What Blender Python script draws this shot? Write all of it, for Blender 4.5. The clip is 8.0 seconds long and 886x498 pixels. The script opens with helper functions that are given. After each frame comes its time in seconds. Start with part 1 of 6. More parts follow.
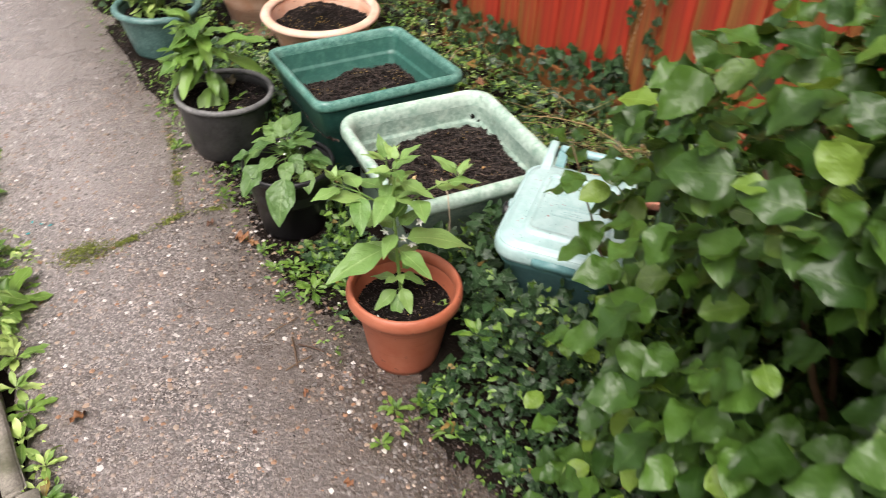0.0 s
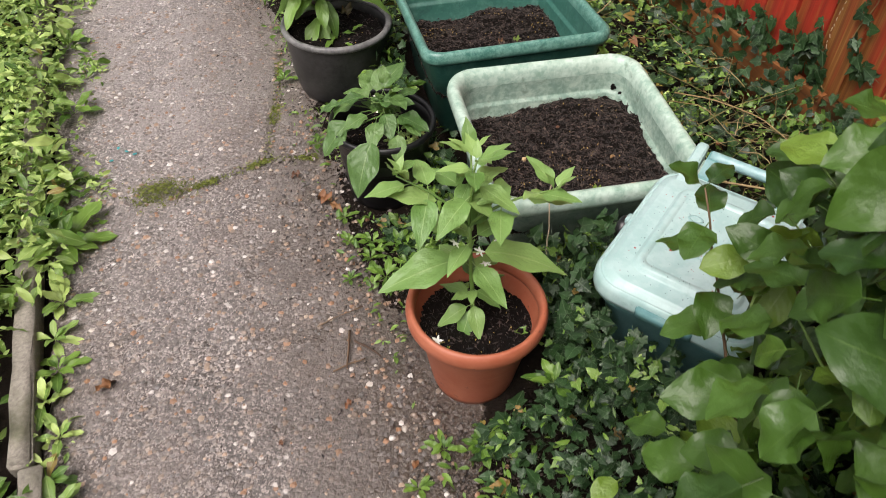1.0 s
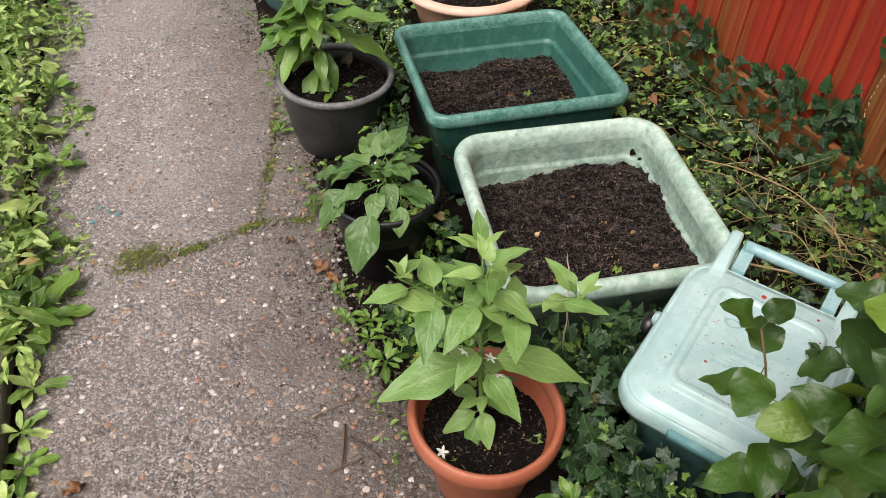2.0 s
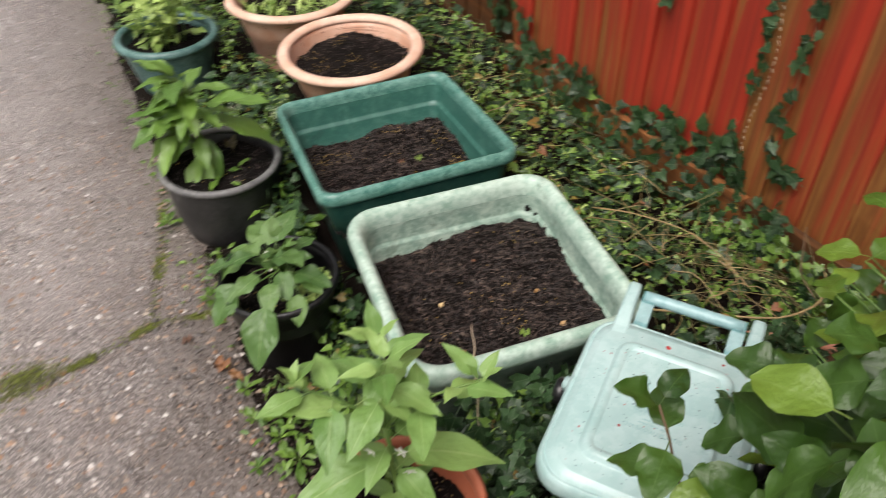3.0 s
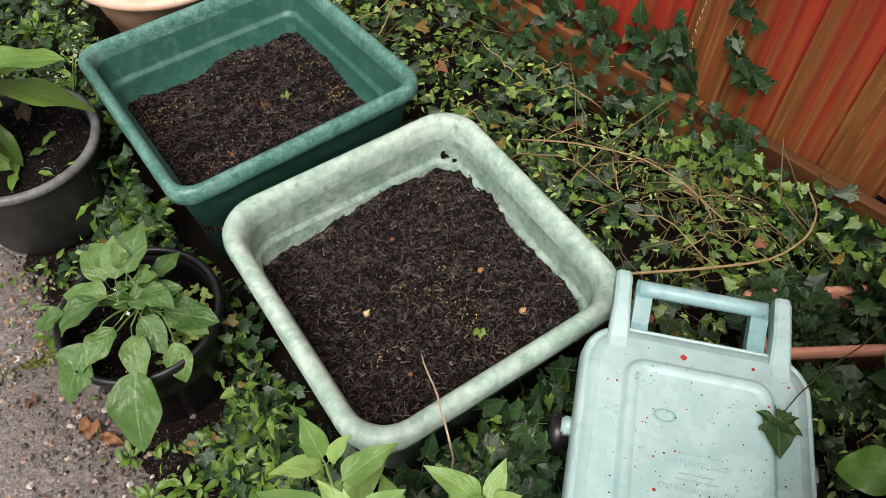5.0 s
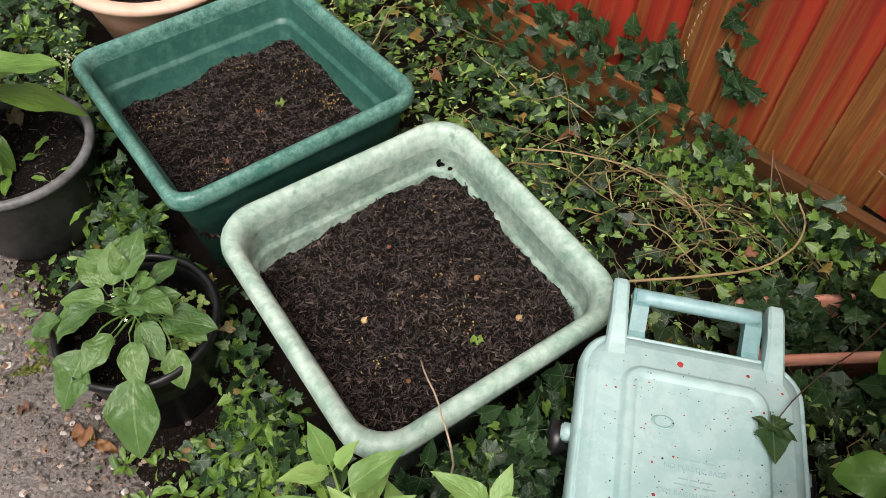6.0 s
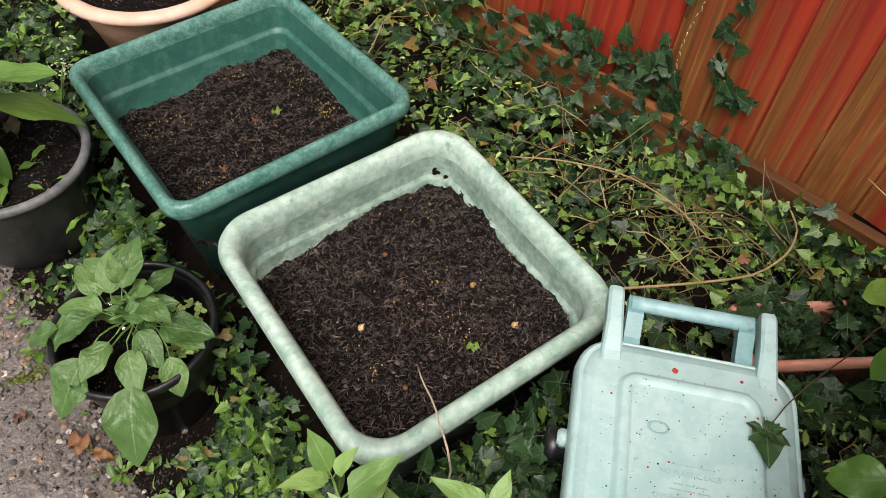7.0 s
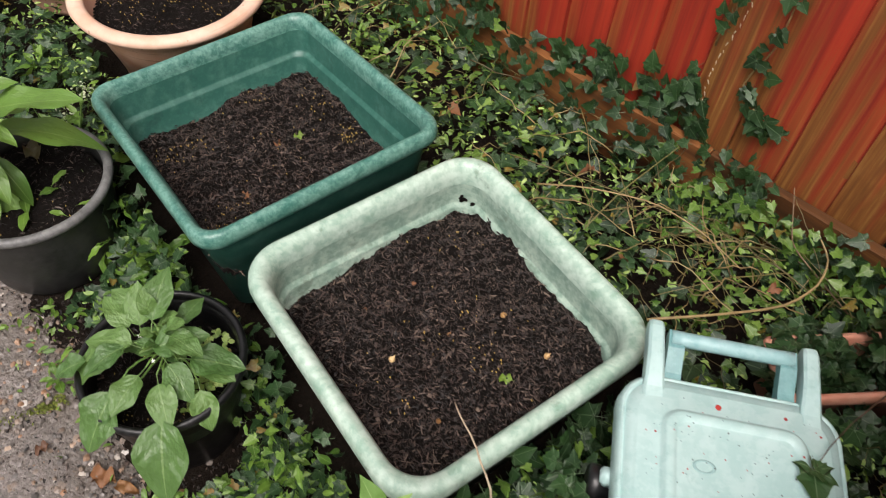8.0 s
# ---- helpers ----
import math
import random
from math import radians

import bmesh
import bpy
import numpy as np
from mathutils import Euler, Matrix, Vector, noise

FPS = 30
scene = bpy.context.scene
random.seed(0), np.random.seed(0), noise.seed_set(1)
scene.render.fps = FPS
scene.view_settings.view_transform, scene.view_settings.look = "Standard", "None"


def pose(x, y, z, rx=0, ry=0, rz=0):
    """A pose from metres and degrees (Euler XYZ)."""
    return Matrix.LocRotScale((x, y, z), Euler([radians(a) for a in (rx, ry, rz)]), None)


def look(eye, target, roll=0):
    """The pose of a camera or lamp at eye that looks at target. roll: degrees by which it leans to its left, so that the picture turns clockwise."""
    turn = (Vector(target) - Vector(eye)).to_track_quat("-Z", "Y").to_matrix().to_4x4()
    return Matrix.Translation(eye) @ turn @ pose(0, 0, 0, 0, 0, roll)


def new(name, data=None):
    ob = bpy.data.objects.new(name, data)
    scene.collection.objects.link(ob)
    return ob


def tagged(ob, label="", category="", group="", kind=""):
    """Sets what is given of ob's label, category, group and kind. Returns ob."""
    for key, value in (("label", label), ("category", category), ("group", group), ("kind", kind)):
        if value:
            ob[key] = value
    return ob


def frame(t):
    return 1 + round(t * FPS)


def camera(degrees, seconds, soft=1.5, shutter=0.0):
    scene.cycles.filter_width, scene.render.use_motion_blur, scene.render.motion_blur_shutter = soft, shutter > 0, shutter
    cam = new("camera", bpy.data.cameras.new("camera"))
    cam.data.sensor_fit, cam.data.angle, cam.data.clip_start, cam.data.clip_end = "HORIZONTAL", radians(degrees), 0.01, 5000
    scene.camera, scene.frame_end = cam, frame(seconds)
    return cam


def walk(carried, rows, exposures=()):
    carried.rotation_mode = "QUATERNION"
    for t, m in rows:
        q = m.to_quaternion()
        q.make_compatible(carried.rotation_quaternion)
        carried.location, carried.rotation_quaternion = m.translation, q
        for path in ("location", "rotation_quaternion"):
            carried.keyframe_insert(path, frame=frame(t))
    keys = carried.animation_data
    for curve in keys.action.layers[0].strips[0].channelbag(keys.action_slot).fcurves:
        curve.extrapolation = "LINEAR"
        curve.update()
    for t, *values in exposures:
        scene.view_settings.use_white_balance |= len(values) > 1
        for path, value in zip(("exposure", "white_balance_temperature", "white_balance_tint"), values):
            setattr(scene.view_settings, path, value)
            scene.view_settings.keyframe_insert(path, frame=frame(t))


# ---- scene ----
cam = camera(60.8, 8.0, soft=0.62, shutter=0.32)
PATH = [
    (0, (0.099, 0.08, 1.633), (0.049, 1.631, 0.372), 2.6),
    (0.5, (0.167, 0.392, 1.58), (-0.157, 1.817, 0.215), 1.9),
    (1, (0.202, 0.545, 1.546), (-0.216, 1.876, 0.113), 0.6),
    (1.5, (0.124, 0.688, 1.548), (-0.299, 2.026, 0.123), 0.4),
    (1.7, (0.104, 0.736, 1.544), (-0.32, 2.083, 0.127), 1.2),
    (2.8, (0.157, 0.807, 1.567), (-0.229, 2.222, 0.207), -0.4),
    (3, (0.155, 0.871, 1.566), (-0.102, 2.353, 0.247), -0.7),
    (3.5, (0.088, 1.063, 1.52), (0.02, 2.5, 0.13), -0.6),
    (4, (0.036, 1.308, 1.474), (0.049, 2.592, -0.059), 1.1),
    (4.5, (0.021, 1.384, 1.462), (0.061, 2.603, -0.123), 0.1),
    (5, (-0.012, 1.381, 1.469), (0.114, 2.573, -0.132), 1.4),
    (6.5, (-0.05, 1.377, 1.485), (0.136, 2.585, -0.098), 3.8),
    (7, (-0.054, 1.374, 1.49), (0.146, 2.586, -0.088), 4.2),
    (7.5, (-0.062, 1.374, 1.493), (0.15, 2.581, -0.088), 4.5),
    (8, (-0.126, 1.421, 1.498), (0.096, 2.653, -0.062), 5.0),
]

walk(cam, [(t, look(eye, target, roll)) for t, eye, target, roll in PATH], [(0.0, 1.42, 6750, 16), (0.5, 1.28, 6750, 16), (1.5, 1.05, 6750, 16), (3.0, 1.04, 6750, 15), (4.5, 1.02, 6750, 15), (8.0, 1.06, 6750, 15)])

# ---- world and sun: an overcast sky ----
SUN_ELEVATION, SUN_ROTATION = 62.0, 200.0
world = bpy.data.worlds.new("overcast_sky")
scene.world = world
world.use_nodes = True
wn, wl = world.node_tree.nodes, world.node_tree.links
sky = wn.new("ShaderNodeTexSky")
sky.sky_type, sky.sun_disc = "NISHITA", False
sky.sun_elevation, sky.sun_rotation = radians(SUN_ELEVATION), radians(SUN_ROTATION)
sky.air_density, sky.dust_density, sky.ozone_density = 1.0, 6.0, 1.0
grey = wn.new("ShaderNodeHueSaturation")
grey.inputs["Saturation"].default_value = 0.22
wl.new(sky.outputs[0], grey.inputs["Color"])
wl.new(grey.outputs[0], wn["Background"].inputs["Color"])
wn["Background"].inputs["Strength"].default_value = 0.068
sun_data = bpy.data.lights.new("sun", "SUN")
sun_data.energy, sun_data.angle, sun_data.color = 1.5, radians(40), (1.0, 0.97, 0.93)
sun = new("sun", sun_data)
sun.matrix_world = look(Vector((math.sin(radians(SUN_ROTATION)) * math.cos(radians(SUN_ELEVATION)) * 20,
                                math.cos(radians(SUN_ROTATION)) * math.cos(radians(SUN_ELEVATION)) * 20,
                                math.sin(radians(SUN_ELEVATION)) * 20)), (0, 0, 0))

# ---- plan: s runs across the path towards the fence, u along the path ----
BASE = pose(0, 0, 0, 0, 0, math.degrees(math.atan2(0.6, 0.8)))
ROT = np.array(BASE)[:3, :3]
rng = np.random.default_rng(7)


def L(s, u, z=0, rx=0, ry=0, rz=0):
    return BASE @ pose(s, u, z, rx, ry, rz)


def P(s, u, z=0):
    return BASE @ Vector((s, u, z))


def smooth(x):
    x = np.clip(x, 0, 1)
    return x * x * (3 - 2 * x)


def board_top(u):
    """Height of the gravel board's upper edge along the fence."""
    return np.clip(0.335 - 0.055 * (u - 1.55), 0.17, 0.44)


def lumps(s, u, k=1.0):
    return (np.sin(s * 9.1 * k + 1.3) * np.sin(u * 7.7 * k + 0.4) + 0.6 * np.sin(s * 21 * k + u * 17 * k)) / 1.6


def ground_z(s, u):
    s, u = np.asarray(s, float), np.asarray(u, float)
    near = np.exp(-((u - 2) / 40) ** 2)
    bank = (board_top(u) - 0.18) * smooth((s - 0.80) / 1.25) * near
    left = 0.015 * smooth((-0.16 - s) / 0.1)
    path = -0.03 * (smooth((s + 0.14) / 0.05) - smooth((s - 0.66) / 0.12))
    rough = 0.008 * lumps(s, u, 1.7) * near * (smooth((s - 0.8) / 0.2) + smooth((-0.15 - s) / 0.2))
    return bank + left + path + rough


# ---- materials ----
def ramp(nt, fac, stops):
    r = nt.nodes.new("ShaderNodeValToRGB")
    e = r.color_ramp.elements
    while len(e) < len(stops):
        e.new(0.5)
    for k, (p, c) in enumerate(stops):
        e[k].position, e[k].color = p, (*c, 1) if len(c) == 3 else c
    nt.links.new(fac, r.inputs["Fac"])
    return r.outputs["Color"]


def grey3(v):
    return (v, v, v)


def mixc(nt, fac, a, b, mode="MIX"):
    m = nt.nodes.new("ShaderNodeMix")
    m.data_type, m.blend_type = "RGBA", mode
    for sock, val in ((m.inputs[0], fac), (m.inputs[6], a), (m.inputs[7], b)):
        if isinstance(val, bpy.types.NodeSocket):
            nt.links.new(val, sock)
        elif isinstance(val, (int, float)):
            sock.default_value = val
        else:
            sock.default_value = (*val, 1)
    return m.outputs[2]


def calc(nt, op, a, b=0.0, clamp=False):
    m = nt.nodes.new("ShaderNodeMath")
    m.operation, m.use_clamp = op, clamp
    for sock, val in ((m.inputs[0], a), (m.inputs[1], b)):
        if isinstance(val, bpy.types.NodeSocket):
            nt.links.new(val, sock)
        else:
            sock.default_value = val
    return m.outputs[0]


def coords(nt, scale=(1, 1, 1), kind="Object"):
    tc, mp = nt.nodes.new("ShaderNodeTexCoord"), nt.nodes.new("ShaderNodeMapping")
    mp.inputs["Scale"].default_value = scale
    nt.links.new(tc.outputs[kind], mp.inputs["Vector"])
    return mp.outputs["Vector"]


def noise_tex(nt, vec, scale, detail=4, rough=0.55):
    n = nt.nodes.new("ShaderNodeTexNoise")
    n.inputs["Scale"].default_value, n.inputs["Detail"].default_value, n.inputs["Roughness"].default_value = scale, detail, rough
    nt.links.new(vec, n.inputs["Vector"])
    return n.outputs["Fac"]


def cells(nt, vec, scale, feature="F1"):
    v = nt.nodes.new("ShaderNodeTexVoronoi")
    v.feature = feature
    v.inputs["Scale"].default_value = scale
    nt.links.new(vec, v.inputs["Vector"])
    return v


def material(name):
    m = bpy.data.materials.new(name)
    m.use_nodes = True
    return m, m.node_tree, m.node_tree.nodes["Principled BSDF"]


def bump(nt, bsdf, height, strength=0.5, distance=0.002):
    b = nt.nodes.new("ShaderNodeBump")
    b.inputs["Strength"].default_value, b.inputs["Distance"].default_value = strength, distance
    nt.links.new(height, b.inputs["Height"])
    nt.links.new(b.outputs[0], bsdf.inputs["Normal"])


def shake(nt):
    """A number from 0 to 1 that differs from piece to piece."""
    a, b = nt.nodes.new("ShaderNodeObjectInfo"), nt.nodes.new("ShaderNodeNewGeometry")
    return calc(nt, "FRACT", calc(nt, "ADD", a.outputs["Random"], b.outputs["Random Per Island"]))


def plastic(name, base, pale, dirt, bloom=0.5, rough=0.42, scale=9.0, fine=60.0, chip=0.3):
    """Weathered moulded plastic: chalky bloom in patches, flecks, grime."""
    m, nt, b = material(name)
    v = coords(nt)
    big, small, fleck = noise_tex(nt, v, scale, 5, 0.65), noise_tex(nt, v, fine, 4, 0.6), noise_tex(nt, v, 14.0, 6, 0.7)
    patch = ramp(nt, calc(nt, "ADD", calc(nt, "MULTIPLY", big, 0.6), calc(nt, "MULTIPLY", small, 0.4)),
                 [(0.5 - 0.22 * bloom, grey3(0)), (0.72 - 0.15 * bloom, grey3(1))])
    flakes = noise_tex(nt, v, fine * 1.5, 5, 0.62)
    chips = ramp(nt, calc(nt, "ADD", calc(nt, "MULTIPLY", flakes, 0.75), calc(nt, "MULTIPLY", big, 0.25)), [(0.50 - 0.05 * bloom, grey3(0)), (0.56 - 0.05 * bloom, grey3(1))])
    patch = mixc(nt, chip, patch, chips)
    col = mixc(nt, patch, base, pale)
    grime = ramp(nt, fleck, [(0.60, grey3(0)), (0.68, grey3(0.45))])
    col = mixc(nt, grime, col, dirt)
    nt.links.new(col, b.inputs["Base Color"])
    nt.links.new(calc(nt, "ADD", calc(nt, "MULTIPLY", small, 0.25), rough - 0.12), b.inputs["Roughness"])
    bump(nt, b, small, 0.25, 0.0015)
    return m


def leaf_material(name, dark, light, vein, kind="feather", rough=0.38, vein_width=0.035, through_light=0.25, brown=0.0, strength=0.5, pucker=0.17, gloss=0.5):
    """Leaf: piece-to-piece colour, veins from the leaf's own coordinates, some light shining through."""
    m, nt, b = material(name)
    uv = nt.nodes.new("ShaderNodeUVMap")
    sep = nt.nodes.new("ShaderNodeSeparateXYZ")
    nt.links.new(uv.outputs[0], sep.inputs[0])
    x = calc(nt, "ABSOLUTE", calc(nt, "SUBTRACT", sep.outputs[0], 0.5))
    y = sep.outputs[1]
    r = shake(nt)
    col = ramp(nt, r, [(0.0, dark), (0.55, [0.5 * (p + q) for p, q in zip(dark, light)]), (1.0, light)])
    if brown:
        col = mixc(nt, calc(nt, "GREATER_THAN", calc(nt, "FRACT", calc(nt, "MULTIPLY", r, 37.3)), 1 - brown), col, (0.22, 0.13, 0.035))
    shift = nt.nodes.new("ShaderNodeVectorMath")
    shift.operation = "ADD"
    nt.links.new(uv.outputs[0], shift.inputs[0])
    nt.links.new(calc(nt, "MULTIPLY", r, 31.0), shift.inputs[1])
    own = shift.outputs[0]
    mott = noise_tex(nt, own, 5.0, 5, 0.65)
    col = mixc(nt, calc(nt, "MULTIPLY", mott, 0.20), col, [1.25 * c for c in light])
    if kind == "feather":
        mid = calc(nt, "LESS_THAN", x, vein_width)
        wave = calc(nt, "FRACT", calc(nt, "MULTIPLY", calc(nt, "SUBTRACT", y, calc(nt, "MULTIPLY", x, 0.62)), 6.0))
        side = calc(nt, "SUBTRACT", 1.0, calc(nt, "MULTIPLY", calc(nt, "ABSOLUTE", calc(nt, "SUBTRACT", wave, 0.5)), 9.0), True)
        veins = calc(nt, "MAXIMUM", mid, calc(nt, "MULTIPLY", side, 0.10))
        height = calc(nt, "ABSOLUTE", calc(nt, "SUBTRACT", wave, 0.5))
    else:
        d0 = calc(nt, "LESS_THAN", x, vein_width)
        lines = [d0]
        for tx, ty in ((0.55, 0.30), (0.42, -0.12)):
            k = math.hypot(tx, ty)
            dist = calc(nt, "ABSOLUTE", calc(nt, "SUBTRACT", calc(nt, "MULTIPLY", x, ty / k), calc(nt, "MULTIPLY", y, tx / k)))
            lines.append(calc(nt, "LESS_THAN", dist, vein_width * 0.8))
        veins = calc(nt, "MAXIMUM", lines[0], calc(nt, "MAXIMUM", lines[1], lines[2]))
        height = mott
    col = mixc(nt, calc(nt, "MULTIPLY", veins, strength), col, vein)
    nt.links.new(col, b.inputs["Base Color"])
    b.inputs["Roughness"].default_value = rough
    b.inputs["Specular IOR Level"].default_value = gloss
    bump(nt, b, calc(nt, "ADD", calc(nt, "MULTIPLY", height, 0.22), noise_tex(nt, own, 6.0, 4)), pucker, 0.06)
    tr = nt.nodes.new("ShaderNodeBsdfTranslucent")
    nt.links.new(mixc(nt, 0.5, col, (0.24, 0.34, 0.035), "MIX"), tr.inputs["Color"])
    ms = nt.nodes.new("ShaderNodeMixShader")
    ms.inputs[0].default_value = through_light
    out = nt.nodes["Material Output"]
    nt.links.new(b.outputs[0], ms.inputs[1])
    nt.links.new(tr.outputs[0], ms.inputs[2])
    nt.links.new(ms.outputs[0], out.inputs["Surface"])
    return m


def make_soil(name, a, c, pale, scale=40):
    m, nt, b = material(name)
    v = coords(nt)
    big, fine = noise_tex(nt, v, 6, 5), noise_tex(nt, v, scale * 4, 6, 0.7)
    stretched = noise_tex(nt, coords(nt, (1, 3.5, 1)), scale * 2.5, 4, 0.7)
    col = ramp(nt, fine, [(0.3, a), (0.62, c), (0.8, pale)])
    col = mixc(nt, calc(nt, "MULTIPLY", big, 0.5), col, a)
    nt.links.new(col, b.inputs["Base Color"])
    b.inputs["Roughness"].default_value = 0.8
    b.inputs["Specular IOR Level"].default_value = 0.12
    bump(nt, b, calc(nt, "ADD", fine, stretched), 1.0, 0.010)
    return m


def make_asphalt():
    m, nt, b = material("asphalt")
    v = coords(nt)
    warp = nt.nodes.new("ShaderNodeVectorMath")
    warp.operation = "ADD"
    nv = nt.nodes.new("ShaderNodeTexNoise")
    nv.inputs["Scale"].default_value = 40
    half = nt.nodes.new("ShaderNodeVectorMath")
    half.operation = "SCALE"
    half.inputs["Scale"].default_value = 0.008
    nt.links.new(v, nv.inputs["Vector"])
    nt.links.new(nv.outputs["Color"], half.inputs[0])
    nt.links.new(v, warp.inputs[0])
    nt.links.new(half.outputs[0], warp.inputs[1])
    wv = warp.outputs[0]
    coarse, fine = cells(nt, wv, 58), cells(nt, wv, 210)
    sep = nt.nodes.new("ShaderNodeSeparateColor")
    nt.links.new(coarse.outputs["Color"], sep.inputs[0])
    sepf = nt.nodes.new("ShaderNodeSeparateColor")
    nt.links.new(fine.outputs["Color"], sepf.inputs[0])
    stones = ramp(nt, sep.outputs[0], [(0.0, (0.062, 0.051, 0.046)), (0.45, (0.150, 0.125, 0.112)), (0.72, (0.27, 0.225, 0.195)), (0.88, (0.38, 0.27, 0.19)), (0.955, (0.66, 0.61, 0.57))])
    grit = ramp(nt, sepf.outputs[1], [(0.0, (0.040, 0.033, 0.030)), (0.6, (0.115, 0.097, 0.088)), (0.95, (0.36, 0.31, 0.28))])
    isstone = ramp(nt, coarse.outputs["Distance"], [(0.22, grey3(1)), (0.50, grey3(0))])
    keep = calc(nt, "MULTIPLY", isstone, calc(nt, "GREATER_THAN", sep.outputs[1], 0.40))
    col = mixc(nt, keep, grit, stones)
    patch = noise_tex(nt, v, 2.2, 5, 0.6)
    col = mixc(nt, ramp(nt, patch, [(0.42, grey3(0)), (0.62, grey3(0.55))]), col, (0.175, 0.146, 0.132))
    brownish = ramp(nt, noise_tex(nt, v, 5.0, 5, 0.65), [(0.56, grey3(0)), (0.70, grey3(0.55))])
    col = mixc(nt, brownish, col, (0.11, 0.078, 0.056))
    # soil trodden and washed over the edge below the pots, and mossy dirt along the kerb side
    sep3 = nt.nodes.new("ShaderNodeSeparateXYZ")
    nt.links.new(v, sep3.inputs[0])
    ragged = calc(nt, "MULTIPLY", calc(nt, "SUBTRACT", noise_tex(nt, v, 7.0, 6, 0.7), 0.5), 0.55)
    across = calc(nt, "ADD", sep3.outputs[0], ragged)
    dirt = ramp(nt, across, [(0.36, grey3(0)), (0.56, grey3(0.5)), (0.76, grey3(0.95))])
    dirtc = ramp(nt, noise_tex(nt, v, 160, 5, 0.7), [(0.3, (0.022, 0.015, 0.010)), (0.6, (0.060, 0.042, 0.029)), (0.78, (0.13, 0.095, 0.065))])
    col = mixc(nt, dirt, col, dirtc)
    dirt2 = ramp(nt, calc(nt, "SUBTRACT", ragged, sep3.outputs[0]), [(-0.02 + 0.03, grey3(0)), (0.12, grey3(0.9))])
    col = mixc(nt, dirt2, col, dirtc)
    # sky's sheen at grazing angles put into the colour: raggedly paler along the path
    far_sheen = ramp(nt, calc(nt, "ADD", calc(nt, "MULTIPLY", sep3.outputs[1], 0.25), calc(nt, "MULTIPLY", noise_tex(nt, v, 3.3, 5, 0.65), 0.5)), [(0.60, grey3(0)), (1.02, grey3(0.95))])
    col = mixc(nt, far_sheen, col, mixc(nt, 1.0, col, (0.70, 0.66, 0.62), "DIVIDE"))
    col = mixc(nt, calc(nt, "MULTIPLY", far_sheen, 0.28), col, (0.37, 0.33, 0.30))
    nt.links.new(col, b.inputs["Base Color"])
    wet = ramp(nt, noise_tex(nt, v, 3.1, 4), [(0.38, grey3(0.18)), (0.62, grey3(0.40))])
    nt.links.new(wet, b.inputs["Roughness"])
    grain = noise_tex(nt, v, 170, 5, 0.65)
    h = calc(nt, "ADD", calc(nt, "MULTIPLY", keep, 0.45), calc(nt, "ADD", grain, calc(nt, "MULTIPLY", noise_tex(nt, v, 45, 4, 0.6), 0.9)))
    b.inputs["Specular IOR Level"].default_value = 0.95
    bump(nt, b, h, 0.75, 0.007)
    return m


def make_fence_paint(name, bare_at):
    m, nt, b = material(name)
    v = coords(nt, (48, 48, 1.3))
    streak, fine = noise_tex(nt, v, 1.0, 6, 0.62), noise_tex(nt, coords(nt, (110, 110, 2.2)), 1.0, 4, 0.6)
    r = shake(nt)
    red = ramp(nt, streak, [(0.22, (0.085, 0.012, 0.008)), (0.42, (0.26, 0.022, 0.011)), (0.62, (0.41, 0.034, 0.014)), (0.80, (0.25, 0.055, 0.018))])
    bare = ramp(nt, fine, [(0.28, (0.080, 0.034, 0.010)), (0.5, (0.19, 0.088, 0.020)), (0.72, (0.36, 0.21, 0.060))])
    wide = noise_tex(nt, coords(nt, (7, 7, 0.55)), 1.0, 4, 0.6)
    sepz = nt.nodes.new("ShaderNodeSeparateXYZ")
    nt.links.new(coords(nt), sepz.inputs[0])
    low = calc(nt, "MULTIPLY", calc(nt, "SUBTRACT", 1.0, calc(nt, "MULTIPLY", sepz.outputs[2], 2.3), True), 0.145)
    lines = calc(nt, "MULTIPLY", calc(nt, "SUBTRACT", streak, 0.5), 0.55)
    worn = ramp(nt, calc(nt, "ADD", calc(nt, "ADD", calc(nt, "ADD", wide, low), lines), calc(nt, "MULTIPLY", r, 0.13)), [(bare_at, grey3(0)), (bare_at + 0.13, grey3(0.85))])
    col = mixc(nt, worn, red, bare)
    knots = cells(nt, coords(nt, (7.5, 7.5, 3.4)), 1.0)
    kn = ramp(nt, knots.outputs["Distance"], [(0.07, grey3(0.85)), (0.16, grey3(0))])
    col = mixc(nt, kn, col, (0.09, 0.022, 0.010))
    nt.links.new(col, b.inputs["Base Color"])
    b.inputs["Roughness"].default_value = 0.55
    bump(nt, b, calc(nt, "ADD", fine, streak), 0.45, 0.002)
    return m


def make_board_wood(name="stained_wood", stops=((0.036, 0.016, 0.006), (0.095, 0.036, 0.010), (0.20, 0.088, 0.022))):
    m, nt, b = material(name)
    streak = noise_tex(nt, coords(nt, (20, 1.5, 26)), 1.0, 6, 0.6)
    col = ramp(nt, streak, list(zip((0.3, 0.55, 0.75), stops)))
    col = mixc(nt, ramp(nt, noise_tex(nt, coords(nt), 7, 5), [(0.5, grey3(0)), (0.7, grey3(0.6))]), col, (0.055, 0.045, 0.022))
    nt.links.new(col, b.inputs["Base Color"])
    b.inputs["Roughness"].default_value = 0.75
    b.inputs["Specular IOR Level"].default_value = 0.25
    bump(nt, b, streak, 0.5, 0.002)
    return m


